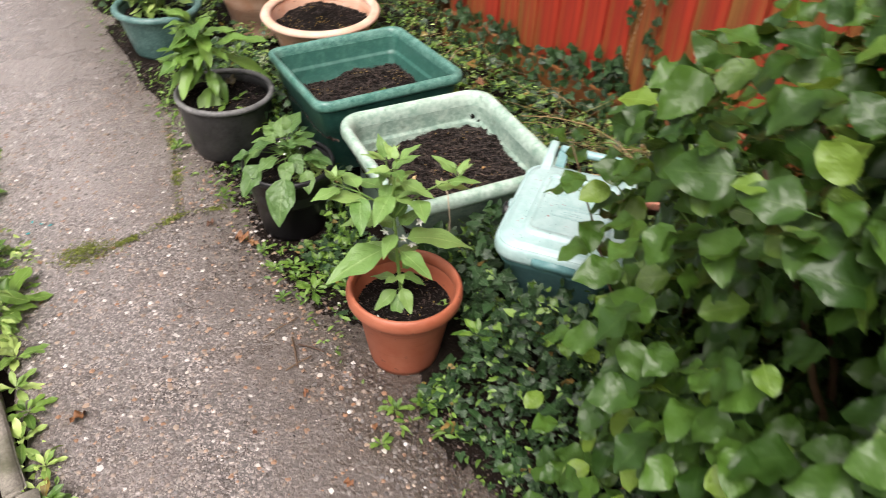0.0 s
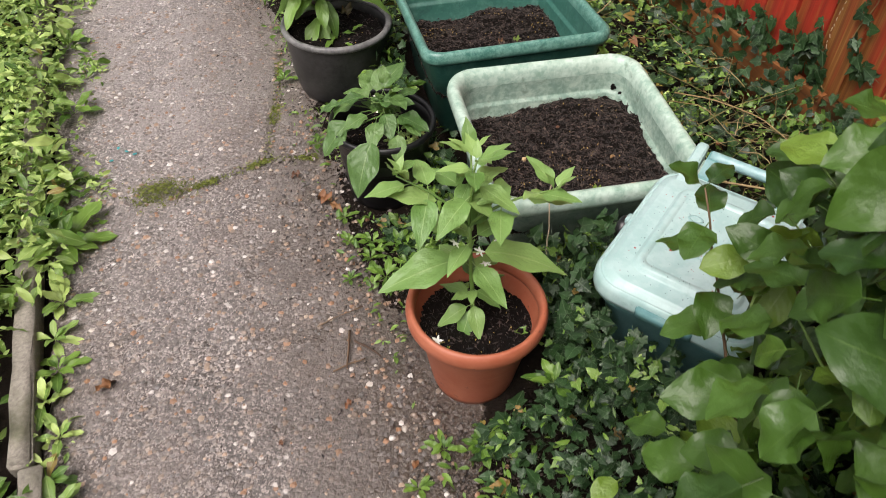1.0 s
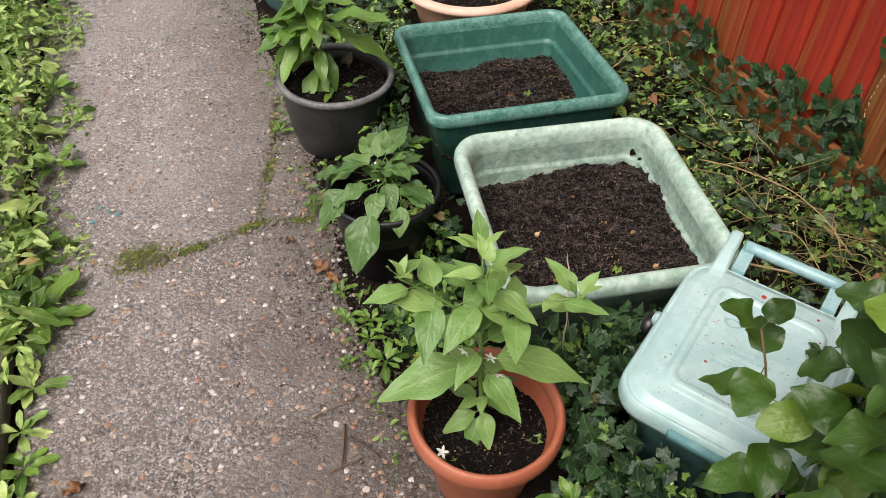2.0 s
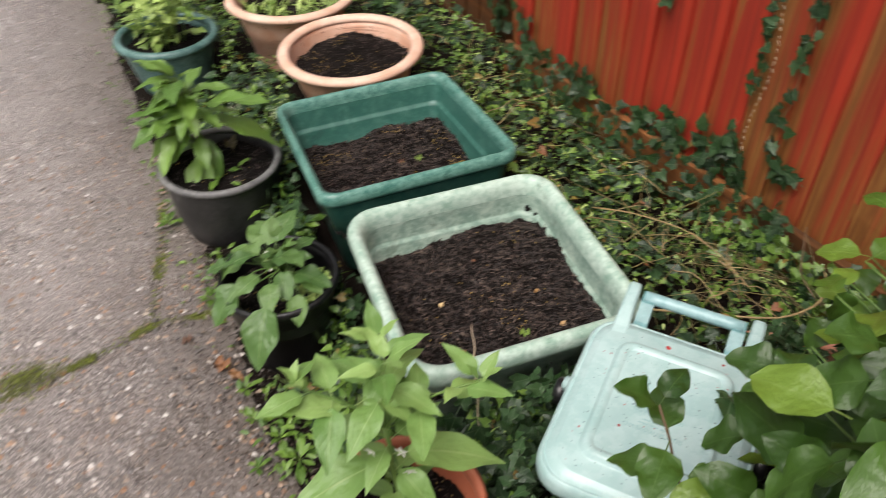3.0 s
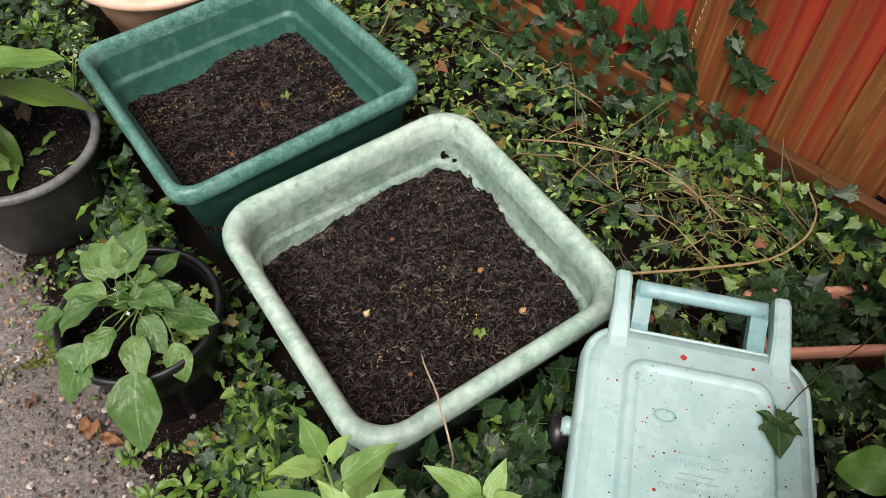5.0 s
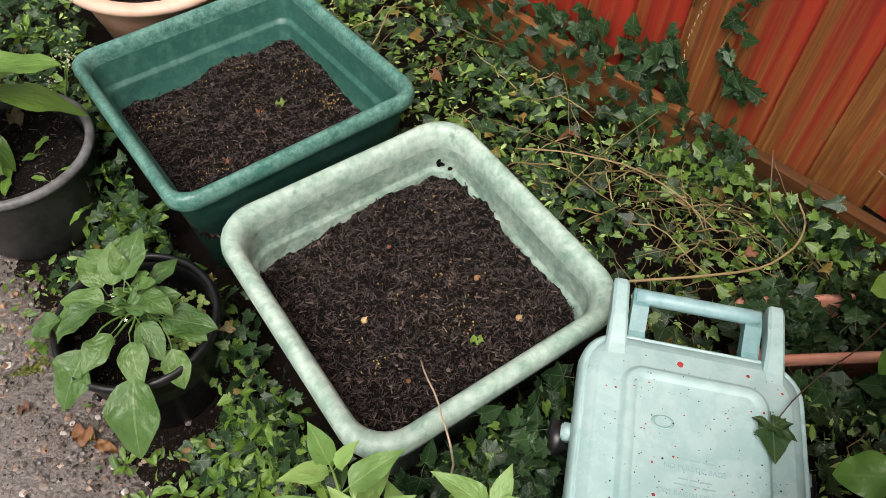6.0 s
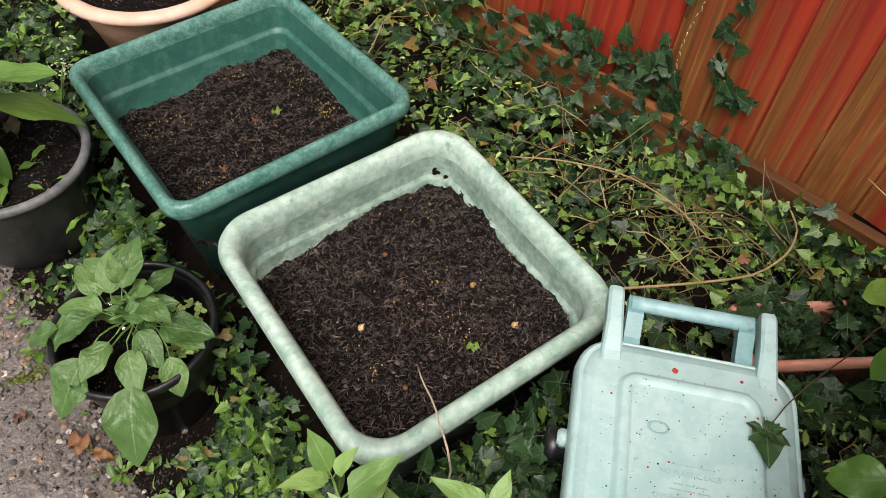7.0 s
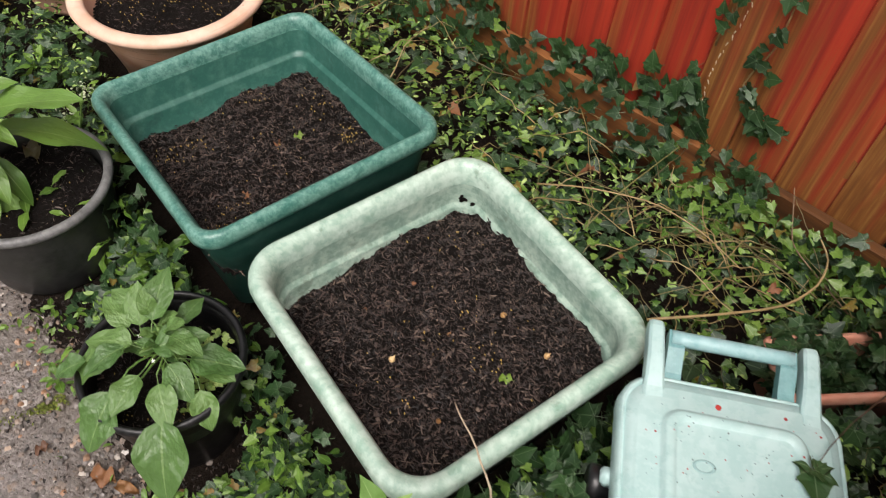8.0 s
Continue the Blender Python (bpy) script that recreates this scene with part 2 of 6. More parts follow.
def make_stone(name, a, c, moss=0.4):
    m, nt, b = material(name)
    v = coords(nt)
    n1, n2 = noise_tex(nt, v, 120, 6, 0.7), noise_tex(nt, v, 9, 5)
    col = ramp(nt, n1, [(0.3, a), (0.7, c)])
    col = mixc(nt, ramp(nt, n2, [(0.48, grey3(0)), (0.66, grey3(moss))]), col, (0.07, 0.075, 0.03))
    nt.links.new(col, b.inputs["Base Color"])
    b.inputs["Roughness"].default_value = 0.8
    bump(nt, b, n1, 0.7, 0.004)
    return m


def simple(name, stops, rough=0.6, scale=30.0, spec=0.5):
    """Colours by piece with a little grain."""
    m, nt, b = material(name)
    col = ramp(nt, shake(nt), stops)
    n = noise_tex(nt, coords(nt), scale, 4, 0.6)
    col = mixc(nt, calc(nt, "MULTIPLY", n, 0.5), col, [0.55 * c for c in stops[0][1]])
    nt.links.new(col, b.inputs["Base Color"])
    b.inputs["Roughness"].default_value = rough
    b.inputs["Specular IOR Level"].default_value = spec
    bump(nt, b, n, 0.3, 0.001)
    return m


def make_terracotta(name, base, pale, dirt, bands):
    """Terracotta plastic with horizontal turning marks."""
    m, nt, b = material(name)
    v = coords(nt)
    rings = noise_tex(nt, coords(nt, (3, 3, 90)), 1.0, 3, 0.6)
    mott = noise_tex(nt, v, 11, 6, 0.65)
    col = mixc(nt, ramp(nt, mott, [(0.38, grey3(0)), (0.64, grey3(0.8))]), base, pale)
    col = mixc(nt, ramp(nt, rings, [(0.60, grey3(0)), (0.72, grey3(bands))]), col, dirt)
    spots = noise_tex(nt, v, 45, 3, 0.5)
    col = mixc(nt, ramp(nt, spots, [(0.68, grey3(0)), (0.72, grey3(0.8))]), col, dirt)
    nt.links.new(col, b.inputs["Base Color"])
    b.inputs["Roughness"].default_value = 0.5
    bump(nt, b, calc(nt, "ADD", rings, noise_tex(nt, v, 90, 4)), 0.25, 0.002)
    return m


ASPHALT = make_asphalt()
EARTH = make_soil("earth", (0.006, 0.0042, 0.003), (0.018, 0.012, 0.008), (0.048, 0.035, 0.024), 22)
COMPOST = make_soil("compost", (0.0035, 0.0028, 0.0025), (0.013, 0.0095, 0.008), (0.050, 0.036, 0.029))
FLAKES = simple("compost_flakes", [(0.0, (0.004, 0.003, 0.0028)), (0.35, (0.020, 0.014, 0.012)), (0.66, (0.060, 0.040, 0.033)), (0.86, (0.098, 0.066, 0.053)), (1.0, (0.21, 0.155, 0.118))], 0.5, 90, 0.4)
FENCE_PAINT, FENCE_WORN = make_fence_paint("fence_paint", 0.625), make_fence_paint("worn_fence_paint", 0.570)
WOOD = make_board_wood()
GRAVEL_WOOD = make_board_wood("orange_stained_wood", ((0.06, 0.022, 0.008), (0.20, 0.075, 0.022), (0.34, 0.15, 0.045)))
KERB = make_stone("kerb_concrete", (0.16, 0.145, 0.12), (0.34, 0.31, 0.26), 0.7)
PEBBLES = simple("pebbles", [(0.0, (0.10, 0.09, 0.085)), (0.45, (0.20, 0.172, 0.155)), (0.70, (0.25, 0.18, 0.13)), (0.84, (0.34, 0.17, 0.085)), (0.93, (0.44, 0.36, 0.28)), (0.97, (0.66, 0.62, 0.58))], 0.4, 160)
LIGHT_GREEN = plastic("chalky_pale_green_plastic", (0.165, 0.265, 0.212), (0.385, 0.49, 0.41), (0.07, 0.10, 0.065), 0.46, 0.45, 12, 48, 0.24)
PALE_RIM = plastic("sun_bleached_pale_green_plastic", (0.205, 0.335, 0.260), (0.48, 0.60, 0.52), (0.06, 0.095, 0.05), 0.66, 0.40, 17, 46, 0.22)
GREEN_RIM = plastic("sun_bleached_green_plastic", (0.036, 0.140, 0.112), (0.165, 0.330, 0.275), (0.012, 0.06, 0.046), 0.40, 0.34, 26, 90, 0.32)
DARK_GREEN = plastic("weathered_green_plastic", (0.022, 0.100, 0.077), (0.070, 0.185, 0.148), (0.010, 0.05, 0.04), 0.10, 0.44, 22, 55, 0.16)
TEAL = plastic("teal_plastic", (0.045, 0.115, 0.105), (0.16, 0.28, 0.26), (0.02, 0.05, 0.045), 0.4, 0.4)
BLACK = plastic("black_plastic", (0.004, 0.004, 0.0045), (0.012, 0.012, 0.013), (0.012, 0.011, 0.009), 0.4, 0.36, chip=0.1)
GREY_RIM = plastic("scuffed_grey_plastic", (0.075, 0.075, 0.075), (0.21, 0.21, 0.205), (0.03, 0.03, 0.027), 0.5, 0.5, chip=0.15)
GREY_BLACK = plastic("faded_black_plastic", (0.010, 0.010, 0.0105), (0.045, 0.045, 0.044), (0.03, 0.027, 0.024), 0.42, 0.40, chip=0.1)
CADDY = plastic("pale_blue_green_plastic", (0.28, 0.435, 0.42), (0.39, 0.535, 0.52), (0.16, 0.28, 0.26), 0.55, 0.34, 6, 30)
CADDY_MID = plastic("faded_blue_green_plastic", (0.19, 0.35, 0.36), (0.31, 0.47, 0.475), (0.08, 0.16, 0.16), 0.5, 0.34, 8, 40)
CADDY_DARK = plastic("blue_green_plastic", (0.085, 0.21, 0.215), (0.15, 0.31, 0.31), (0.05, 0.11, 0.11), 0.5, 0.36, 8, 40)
TERRACOTTA = make_terracotta("terracotta_plastic", (0.33, 0.090, 0.044), (0.41, 0.142, 0.080), (0.14, 0.040, 0.022), 0.35)
TROUGH_CLAY = make_terracotta("weathered_trough_plastic", (0.50, 0.20, 0.13), (0.62, 0.34, 0.25), (0.12, 0.05, 0.03), 0.4)
PINK = make_terracotta("faded_terracotta_plastic", (0.58, 0.31, 0.20), (0.68, 0.46, 0.35), (0.20, 0.08, 0.045), 0.75)
PINK_RIM = make_terracotta("bleached_terracotta_plastic", (0.62, 0.39, 0.28), (0.74, 0.55, 0.44), (0.30, 0.15, 0.09), 0.3)
LEAF_CHILLI = leaf_material("chilli_leaf", (0.095, 0.215, 0.048), (0.285, 0.44, 0.135), (0.36, 0.48, 0.20), vein_width=0.022)
LEAF_PEPPER = leaf_material("pepper_leaf", (0.046, 0.118, 0.028), (0.128, 0.235, 0.064), (0.21, 0.32, 0.12), vein_width=0.020, gloss=0.6, pucker=0.26, strength=0.7)
LEAF_BROAD = leaf_material("broad_leaf", (0.055, 0.140, 0.022), (0.185, 0.33, 0.065), (0.26, 0.38, 0.12), vein_width=0.02, gloss=0.6)
LEAF_SHRUB = leaf_material("shrub_leaf", (0.010, 0.036, 0.005), (0.054, 0.122, 0.016), (0.10, 0.17, 0.045), rough=0.40, vein_width=0.014, through_light=0.12, strength=0.35, pucker=0.12, gloss=0.45)
LEAF_LIME = leaf_material("young_leaf", (0.050, 0.120, 0.014), (0.18, 0.290, 0.038), (0.26, 0.36, 0.10), rough=0.40, vein_width=0.02, through_light=0.28, strength=0.35)
LEAF_IVY = leaf_material("ivy_leaf", (0.005, 0.018, 0.006), (0.024, 0.062, 0.018), (0.13, 0.18, 0.10), "ivy", 0.40, 0.016, 0.04, 0.008, pucker=0.12, gloss=0.36)
LEAF_IVY_YOUNG = leaf_material("young_ivy_leaf", (0.034, 0.092, 0.014), (0.155, 0.265, 0.050), (0.26, 0.35, 0.12), "ivy", 0.27, 0.018, 0.20, 0.05)
LEAF_WEED = leaf_material("weed_leaf", (0.030, 0.090, 0.012), (0.165, 0.29, 0.045), (0.24, 0.36, 0.10), rough=0.30, brown=0.010)
LEAF_BRIGHT = leaf_material("bright_weed_leaf", (0.075, 0.180, 0.022), (0.46, 0.60, 0.18), (0.42, 0.52, 0.20), rough=0.30, brown=0.006)
STEM_GREEN = simple("green_stem", [(0, (0.10, 0.19, 0.04)), (1, (0.16, 0.27, 0.06))], 0.5)
STEM_BROWN = simple("brown_stem", [(0, (0.06, 0.032, 0.018)), (0.6, (0.13, 0.075, 0.040)), (1, (0.20, 0.13, 0.065))], 0.65)
STALK = simple("bleached_stalk", [(0, (0.50, 0.40, 0.28)), (1, (0.62, 0.52, 0.38))], 0.6)
STRAW = simple("dry_stem", [(0, (0.09, 0.065, 0.025)), (0.4, (0.17, 0.15, 0.045)), (0.7, (0.30, 0.20, 0.08)), (1, (0.42, 0.32, 0.16))], 0.5)
LEAF_MOSS = leaf_material("moss_tuft", (0.060, 0.078, 0.010), (0.16, 0.185, 0.026), (0.15, 0.17, 0.04), rough=0.8, through_light=0.1)
BLOOM = simple("greenish_white_bloom", [(0, (0.30, 0.36, 0.20)), (1, (0.52, 0.56, 0.40))], 0.6)
PETAL = simple("white_petal", [(0, (0.72, 0.74, 0.66)), (1, (0.80, 0.80, 0.74))], 0.5)
DEAD = simple("dead_leaf", [(0, (0.085, 0.034, 0.014)), (0.5, (0.19, 0.072, 0.026)), (1, (0.28, 0.15, 0.05))], 0.6)
BEAD = simple("yellow_bead", [(0, (0.42, 0.27, 0.04)), (1, (0.60, 0.42, 0.09))], 0.35)
BULB = simple("onion_skin", [(0, (0.42, 0.24, 0.09)), (1, (0.62, 0.45, 0.22))], 0.35, 60)
RED_SPOT = simple("red_paint_speck", [(0, (0.30, 0.02, 0.015)), (1, (0.42, 0.035, 0.025))], 0.5)
DARK_SPOT = simple("dark_speck", [(0, (0.02, 0.02, 0.02)), (1, (0.08, 0.05, 0.04))], 0.6)
TEAL_SCRAP = simple("turquoise_scrap", [(0, (0.02, 0.30, 0.32)), (1, (0.05, 0.42, 0.44))], 0.35)
INK = simple("moulded_lettering", [(0, (0.27, 0.44, 0.43)), (1, (0.29, 0.47, 0.46))], 0.45)


# ---- mesh tools ----
class Tmpl:
    """Points, triangles and leaf coordinates of one small shape."""

    def __init__(self, v, f, uv=None):
        self.v, self.f = np.asarray(v, float), np.asarray(f, int)
        self.uv = np.zeros((len(self.v), 2)) if uv is None else np.asarray(uv, float)


def tri_mesh(name, v, f, uv, mat, smooth_faces=True):
    me = bpy.data.meshes.new(name)
    me.vertices.add(len(v))
    me.vertices.foreach_set("co", np.ascontiguousarray(v, np.float32).ravel())
    me.loops.add(len(f) * 3)
    me.loops.foreach_set("vertex_index", np.ascontiguousarray(f, np.int32).ravel())
    me.polygons.add(len(f))
    me.polygons.foreach_set("loop_start", np.arange(0, len(f) * 3, 3, dtype=np.int32))
    me.polygons.foreach_set("use_smooth", np.full(len(f), smooth_faces))
    layer = me.uv_layers.new(name="UVMap")
    layer.data.foreach_set("uv", np.ascontiguousarray(uv[f.ravel()], np.float32).ravel())
    me.materials.append(mat)
    me.update(calc_edges=True)
    me.validate()
    return me


class Pile:
    """Many small shapes gathered into one mesh."""

    def __init__(self):
        self.v, self.f, self.uv, self.n = [], [], [], 0

    def add(self, t, mats):
        mats = np.asarray(mats, float).reshape(-1, 4, 4)
        if not len(mats):
            return self
        v = np.einsum("nij,kj->nki", mats[:, :3, :3], t.v) + mats[:, None, :3, 3]
        k = len(t.v)
        self.v.append(v.reshape(-1, 3))
        self.f.append((t.f[None] + (self.n + k * np.arange(len(mats)))[:, None, None]).reshape(-1, 3))
        self.uv.append(np.tile(t.uv, (len(mats), 1)))
        self.n += k * len(mats)
        return self

    def mesh(self, name, mat, smooth_faces=True):
        return tri_mesh(name, np.concatenate(self.v), np.concatenate(self.f), np.concatenate(self.uv), mat, smooth_faces)


def frames(pos, growth, up, size):
    """Matrices that lay a shape's y along growth and its z near up."""
    pos, y, up = (np.atleast_2d(np.asarray(a, float)) for a in (pos, growth, up))
    n = max(len(pos), len(y), len(up))
    pos, y, up = (np.broadcast_to(a, (n, 3)) for a in (pos, y, up))
    y = y / np.linalg.norm(y, axis=1, keepdims=True)
    x = np.cross(y, up)
    x = x / np.maximum(np.linalg.norm(x, axis=1, keepdims=True), 1e-6)
    z = np.cross(x, y)
    size = np.broadcast_to(np.asarray(size, float), (n,))[:, None]
    m = np.zeros((n, 4, 4))
    m[:, :3, 0], m[:, :3, 1], m[:, :3, 2], m[:, :3, 3], m[:, 3, 3] = x * size, y * size, z * size, pos, 1
    return m


def blade(width, peak=0.38, tip=1.0, segs=7, fold=0.25, droop=0.25, twist=0.0, petiole=0.15, ruffle=0.0, seed=0):
    """An ovate leaf of length 1 on a stalk, folded along its midrib and arching over."""
    r = np.random.default_rng(seed)
    v, f, uv = [], [], []
    a = peak / (1 - peak)
    for i in range(segs + 1):
        y = i / segs
        w = width * (y ** a * (1 - y) ** tip) / (peak ** a * (1 - peak) ** tip) if 0 < i < segs else width * 0.03
        tw = twist * y
        z0 = -droop * y ** 1.8
        for k, sgn in enumerate((-1, -0.5, 0, 0.5, 1)):
            xx = sgn * w / 2
            zz = z0 + fold * abs(xx) + (ruffle * w * math.sin(y * 11 + sgn * 2 + seed) * abs(sgn) if ruffle else 0) - 0.25 * fold * abs(xx) * abs(sgn)
            v.append((xx * math.cos(tw) - 0.0, y, zz + xx * math.sin(tw)))
            uv.append((0.5 + sgn / 2, y))
    for i in range(segs):
        for k in range(4):
            p = i * 5 + k
            f += [(p, p + 1, p + 6), (p, p + 6, p + 5)]
    n = len(v)
    t = 0.012
    v = [(x, y + petiole, z) for x, y, z in v]
    v += [(-t, 0, 0), (t, 0, 0), (0, 0, -t), (-t, petiole * 1.1, 0.0), (t, petiole * 1.1, 0.0), (0, petiole * 1.1, -t)]
    uv += [(0.5, 0)] * 6
    for k in range(3):
        p, q = n + k, n + (k + 1) % 3
        f += [(p, q, q + 3), (p, q + 3, p + 3)]
    return Tmpl(v, f, uv)


def oval(width=0.55, fold=0.2, droop=0.2):
    """A cheap small leaf."""
    h = width / 2
    v = [(0, 0, 0), (-h * 0.8, 0.3, fold * h), (0, 0.35, 0), (h * 0.8, 0.3, fold * h), (-h * 0.75, 0.65, fold * h - droop * 0.4), (0, 0.68, -droop * 0.4), (h * 0.75, 0.65, fold * h - droop * 0.4), (0, 1, -droop)]
    f = [(0, 2, 1), (0, 3, 2), (1, 2, 5), (1, 5, 4), (2, 3, 6), (2, 6, 5), (4, 5, 7), (5, 6, 7)]
    return Tmpl(v, f, [(0.5 + x / width, y) for x, y, z in v])


def ivy_leaf(seed=0, lobes=1.0, cup=0.25, droop=0.18):
    """A five-lobed ivy leaf with a stalk."""
    r = np.random.default_rng(seed)
    half = [(0.06, -0.03), (0.16, -0.15), (0.30, -0.17), (0.43, -0.13), (0.39, -0.01), (0.38, 0.09), (0.45, 0.20), (0.52, 0.32), (0.41, 0.38), (0.32, 0.43), (0.26, 0.57), (0.14, 0.78)]
    half = [(x * lobes * (1 + 0.10 * r.normal()), y + 0.02 * r.normal()) for x, y in half]
    ring = [(0, 0)] + half + [(0, 1.0)] + [(-x * (1 + 0.06 * r.normal()), y) for x, y in reversed(half)]
    v = [(0, 0.28, 0.0)] + [(x, y, cup * abs(x) - droop * y * abs(y) + 0.03 * r.normal()) for x, y in ring]
    n = len(ring)
    f = [(0, 1 + k, 1 + (k + 1) % n) for k in range(n)]
    uv = [(0.5 + x, y) for x, y, z in v]
    b = len(v)
    v += [(-0.014, -0.45, -0.1), (0.014, -0.45, -0.1), (0.014, 0.02, 0), (-0.014, 0.02, 0)]
    uv += [(0.5, 0.1)] * 4
    f += [(b, b + 1, b + 2), (b, b + 2, b + 3)]
    return Tmpl(v, f, uv)


def tube(points, radii, sides=6):
    p = np.asarray(points, float)
    radii = np.broadcast_to(np.asarray(radii, float), (len(p),))
    v, f = [], []
    tang = np.gradient(p, axis=0)
    side = np.array((0.31, 0.77, 0.56))
    for c, t, r in zip(p, tang, radii):
        t = t / np.linalg.norm(t)
        a = np.cross(t, side)
        a = a / np.linalg.norm(a)
        b = np.cross(t, a)
        v += [c + r * (math.cos(k * 2 * math.pi / sides) * a + math.sin(k * 2 * math.pi / sides) * b) for k in range(sides)]
    for i in range(len(p) - 1):
        for k in range(sides):
            q, w = i * sides + k, i * sides + (k + 1) % sides
            f += [(q, w, w + sides), (q, w + sides, q + sides)]
    v += [p[0], p[-1]]
    e = len(v) - 2
    f += [(e, (k + 1) % sides, k) for k in range(sides)]
    f += [(e + 1, (len(p) - 1) * sides + k, (len(p) - 1) * sides + (k + 1) % sides) for k in range(sides)]
    return Tmpl(v, f)


def bent(a, b, sag=0.0, n=9, wob=0.0, seed=0):
    """Points from a to b with a rise or sag and a little waver."""
    r = np.random.default_rng(seed)
    a, b = np.asarray(a, float), np.asarray(b, float)
    t = np.linspace(0, 1, n)[:, None]
    p = a + (b - a) * t
    p[:, 2] += sag * 4 * t[:, 0] * (1 - t[:, 0])
    w = np.cumsum(r.normal(0, wob, (n, 3)), axis=0)
    return p + w - w[0] - (w[-1] - w[0]) * t


EYE4 = np.eye(4)[None]


def thing(name, m, label, category, group="", kind=""):
    ob = new(name)
    ob.empty_display_size = 0.05
    ob.matrix_basis = m
    return tagged(ob, label, category, group, kind)


def part(name, me, parent, label="", m=None):
    """One mesh under a thing or part, in its coordinates."""
    ob = new(name, me)
    ob.parent = parent
    if m is not None:
        ob.matrix_basis = m
    if label:
        ob["label"] = label
    return ob


def whole(name, me, m, label, category, group="", kind=""):
    ob = new(name, me)
    ob.matrix_basis = m
    return tagged(ob, label, category, group, kind)


def from_bm(name, bm, mat, smooth_faces=True, normals=True):
    if normals:
        bmesh.ops.recalc_face_normals(bm, faces=bm.faces)
    me = bpy.data.meshes.new(name)
    bm.to_mesh(me)
    bm.free()
    me.materials.append(mat)
    me.polygons.foreach_set("use_smooth", [smooth_faces] * len(me.polygons))
    return me


def stack(loops, close_first=True, close_last=True):
    """A bmesh skinned over loops of equal length."""
    bm = bmesh.new()
    rings = [[bm.verts.new(p) for p in lp] for lp in loops]
    for a, b in zip(rings, rings[1:]):
        for k in range(len(a)):
            j = (k + 1) % len(a)
            bm.faces.new((a[k], a[j], b[j], b[k]))
    if close_first:
        bm.faces.new(rings[0])
    if close_last:
        bm.faces.new(rings[-1])
    return bm


def round_rect(a, b, r, z, n=6):
    """Points round a rectangle a by b with rounded corners."""
    pts = []
    for k, (sx, sy) in enumerate(((1, 1), (-1, 1), (-1, -1), (1, -1))):
        for i in range(n + 1):
            t = math.pi / 2 * (k + i / n)
            pts.append((sx * (a / 2 - r) + r * math.cos(t), sy * (b / 2 - r) + r * math.sin(t), z))
    return pts


def circle(r, z, n=48, wob=0.0, ph=0.0):
    return [((r + wob * math.sin(2 * t + ph)) * math.cos(t), (r + wob * math.sin(2 * t + ph)) * math.sin(t), z) for t in (2 * math.pi * k / n for k in range(n))]


def box_bm(x0, x1, y0, y1, z0, z1, bevel=0.0):
    bm = bmesh.new()
    bmesh.ops.create_cube(bm, size=1, matrix=Matrix.Translation(((x0 + x1) / 2, (y0 + y1) / 2, (z0 + z1) / 2)) @ Matrix.Diagonal((x1 - x0, y1 - y0, z1 - z0, 1)))
    if bevel:
        bmesh.ops.bevel(bm, geom=bm.edges[:], offset=bevel, segments=2, affect="EDGES")
    return bm


def patch(zfun, inside, size, step, mat, name):
    """A soil surface: a grid over the inside of an outline, with its height given."""
    n = int(size / step) + 1
    xs = np.linspace(-size / 2, size / 2, n)
    bm = bmesh.new()
    idx = {}
    for i, x in enumerate(xs):
        for j, y in enumerate(xs):
            if inside(x, y):
                idx[i, j] = bm.verts.new((x, y, zfun(x, y)))
    for (i, j), a in idx.items():
        q = [idx.get((i + 1, j)), idx.get((i + 1, j + 1)), idx.get((i, j + 1))]
        if all(q):
            bm.faces.new((a, *q))
    return from_bm(name, bm, mat)


def scatter_dirs(r, n, tilt):
    """Unit vectors about straight up, and level growth directions."""
    az = r.uniform(0, 2 * math.pi, n)
    up = np.stack([r.normal(0, tilt, n), r.normal(0, tilt, n), np.ones(n)], 1)
    growth = np.stack([np.cos(az), np.sin(az), r.normal(0, 0.25, n)], 1)
    return growth, up

# ---- ground, path, kerb ----
def sheet(name, ss, us, zfun, mat):
    S, U = np.meshgrid(ss, us, indexing="ij")
    Z = zfun(S, U)
    v = np.stack([S.ravel(), U.ravel(), Z.ravel()], 1)
    n, m = len(ss), len(us)
    i = (np.arange(n - 1)[:, None] * m + np.arange(m - 1)[None]).ravel()
    f = np.concatenate([np.stack([i, i + m, i + m + 1], 1), np.stack([i, i + m + 1, i + 1], 1)])
    return tri_mesh(name, v, f, v[:, :2] * 1.0, mat)


far = np.array([5, 12, 30, 90, 300, 900.0])
ss = np.concatenate([-far[::-1], [-3, -2.2], np.linspace(-1.6, 2.4, 110), [3, 4], far])
us = np.concatenate([-far[::-1], [-2, -1], np.linspace(-0.6, 6.5, 170), [7, 8.5], 10 + far])
whole("ground", sheet("ground", ss, us, ground_z, EARTH), BASE, "dark damp soil under ivy and weeds", "ground", kind="structure")


def path_edge(u):
    return 0.86 + 0.10 * np.exp(-((u - 1.0) / 0.5) ** 2) + 0.03 * np.sin(u * 5.3) + 0.015 * np.sin(u * 17) + 0.01 * np.sin(u * 41)


def path_left(u):
    return -0.072 + 0.010 * np.sin(u * 8.1) + 0.008 * np.sin(u * 29)


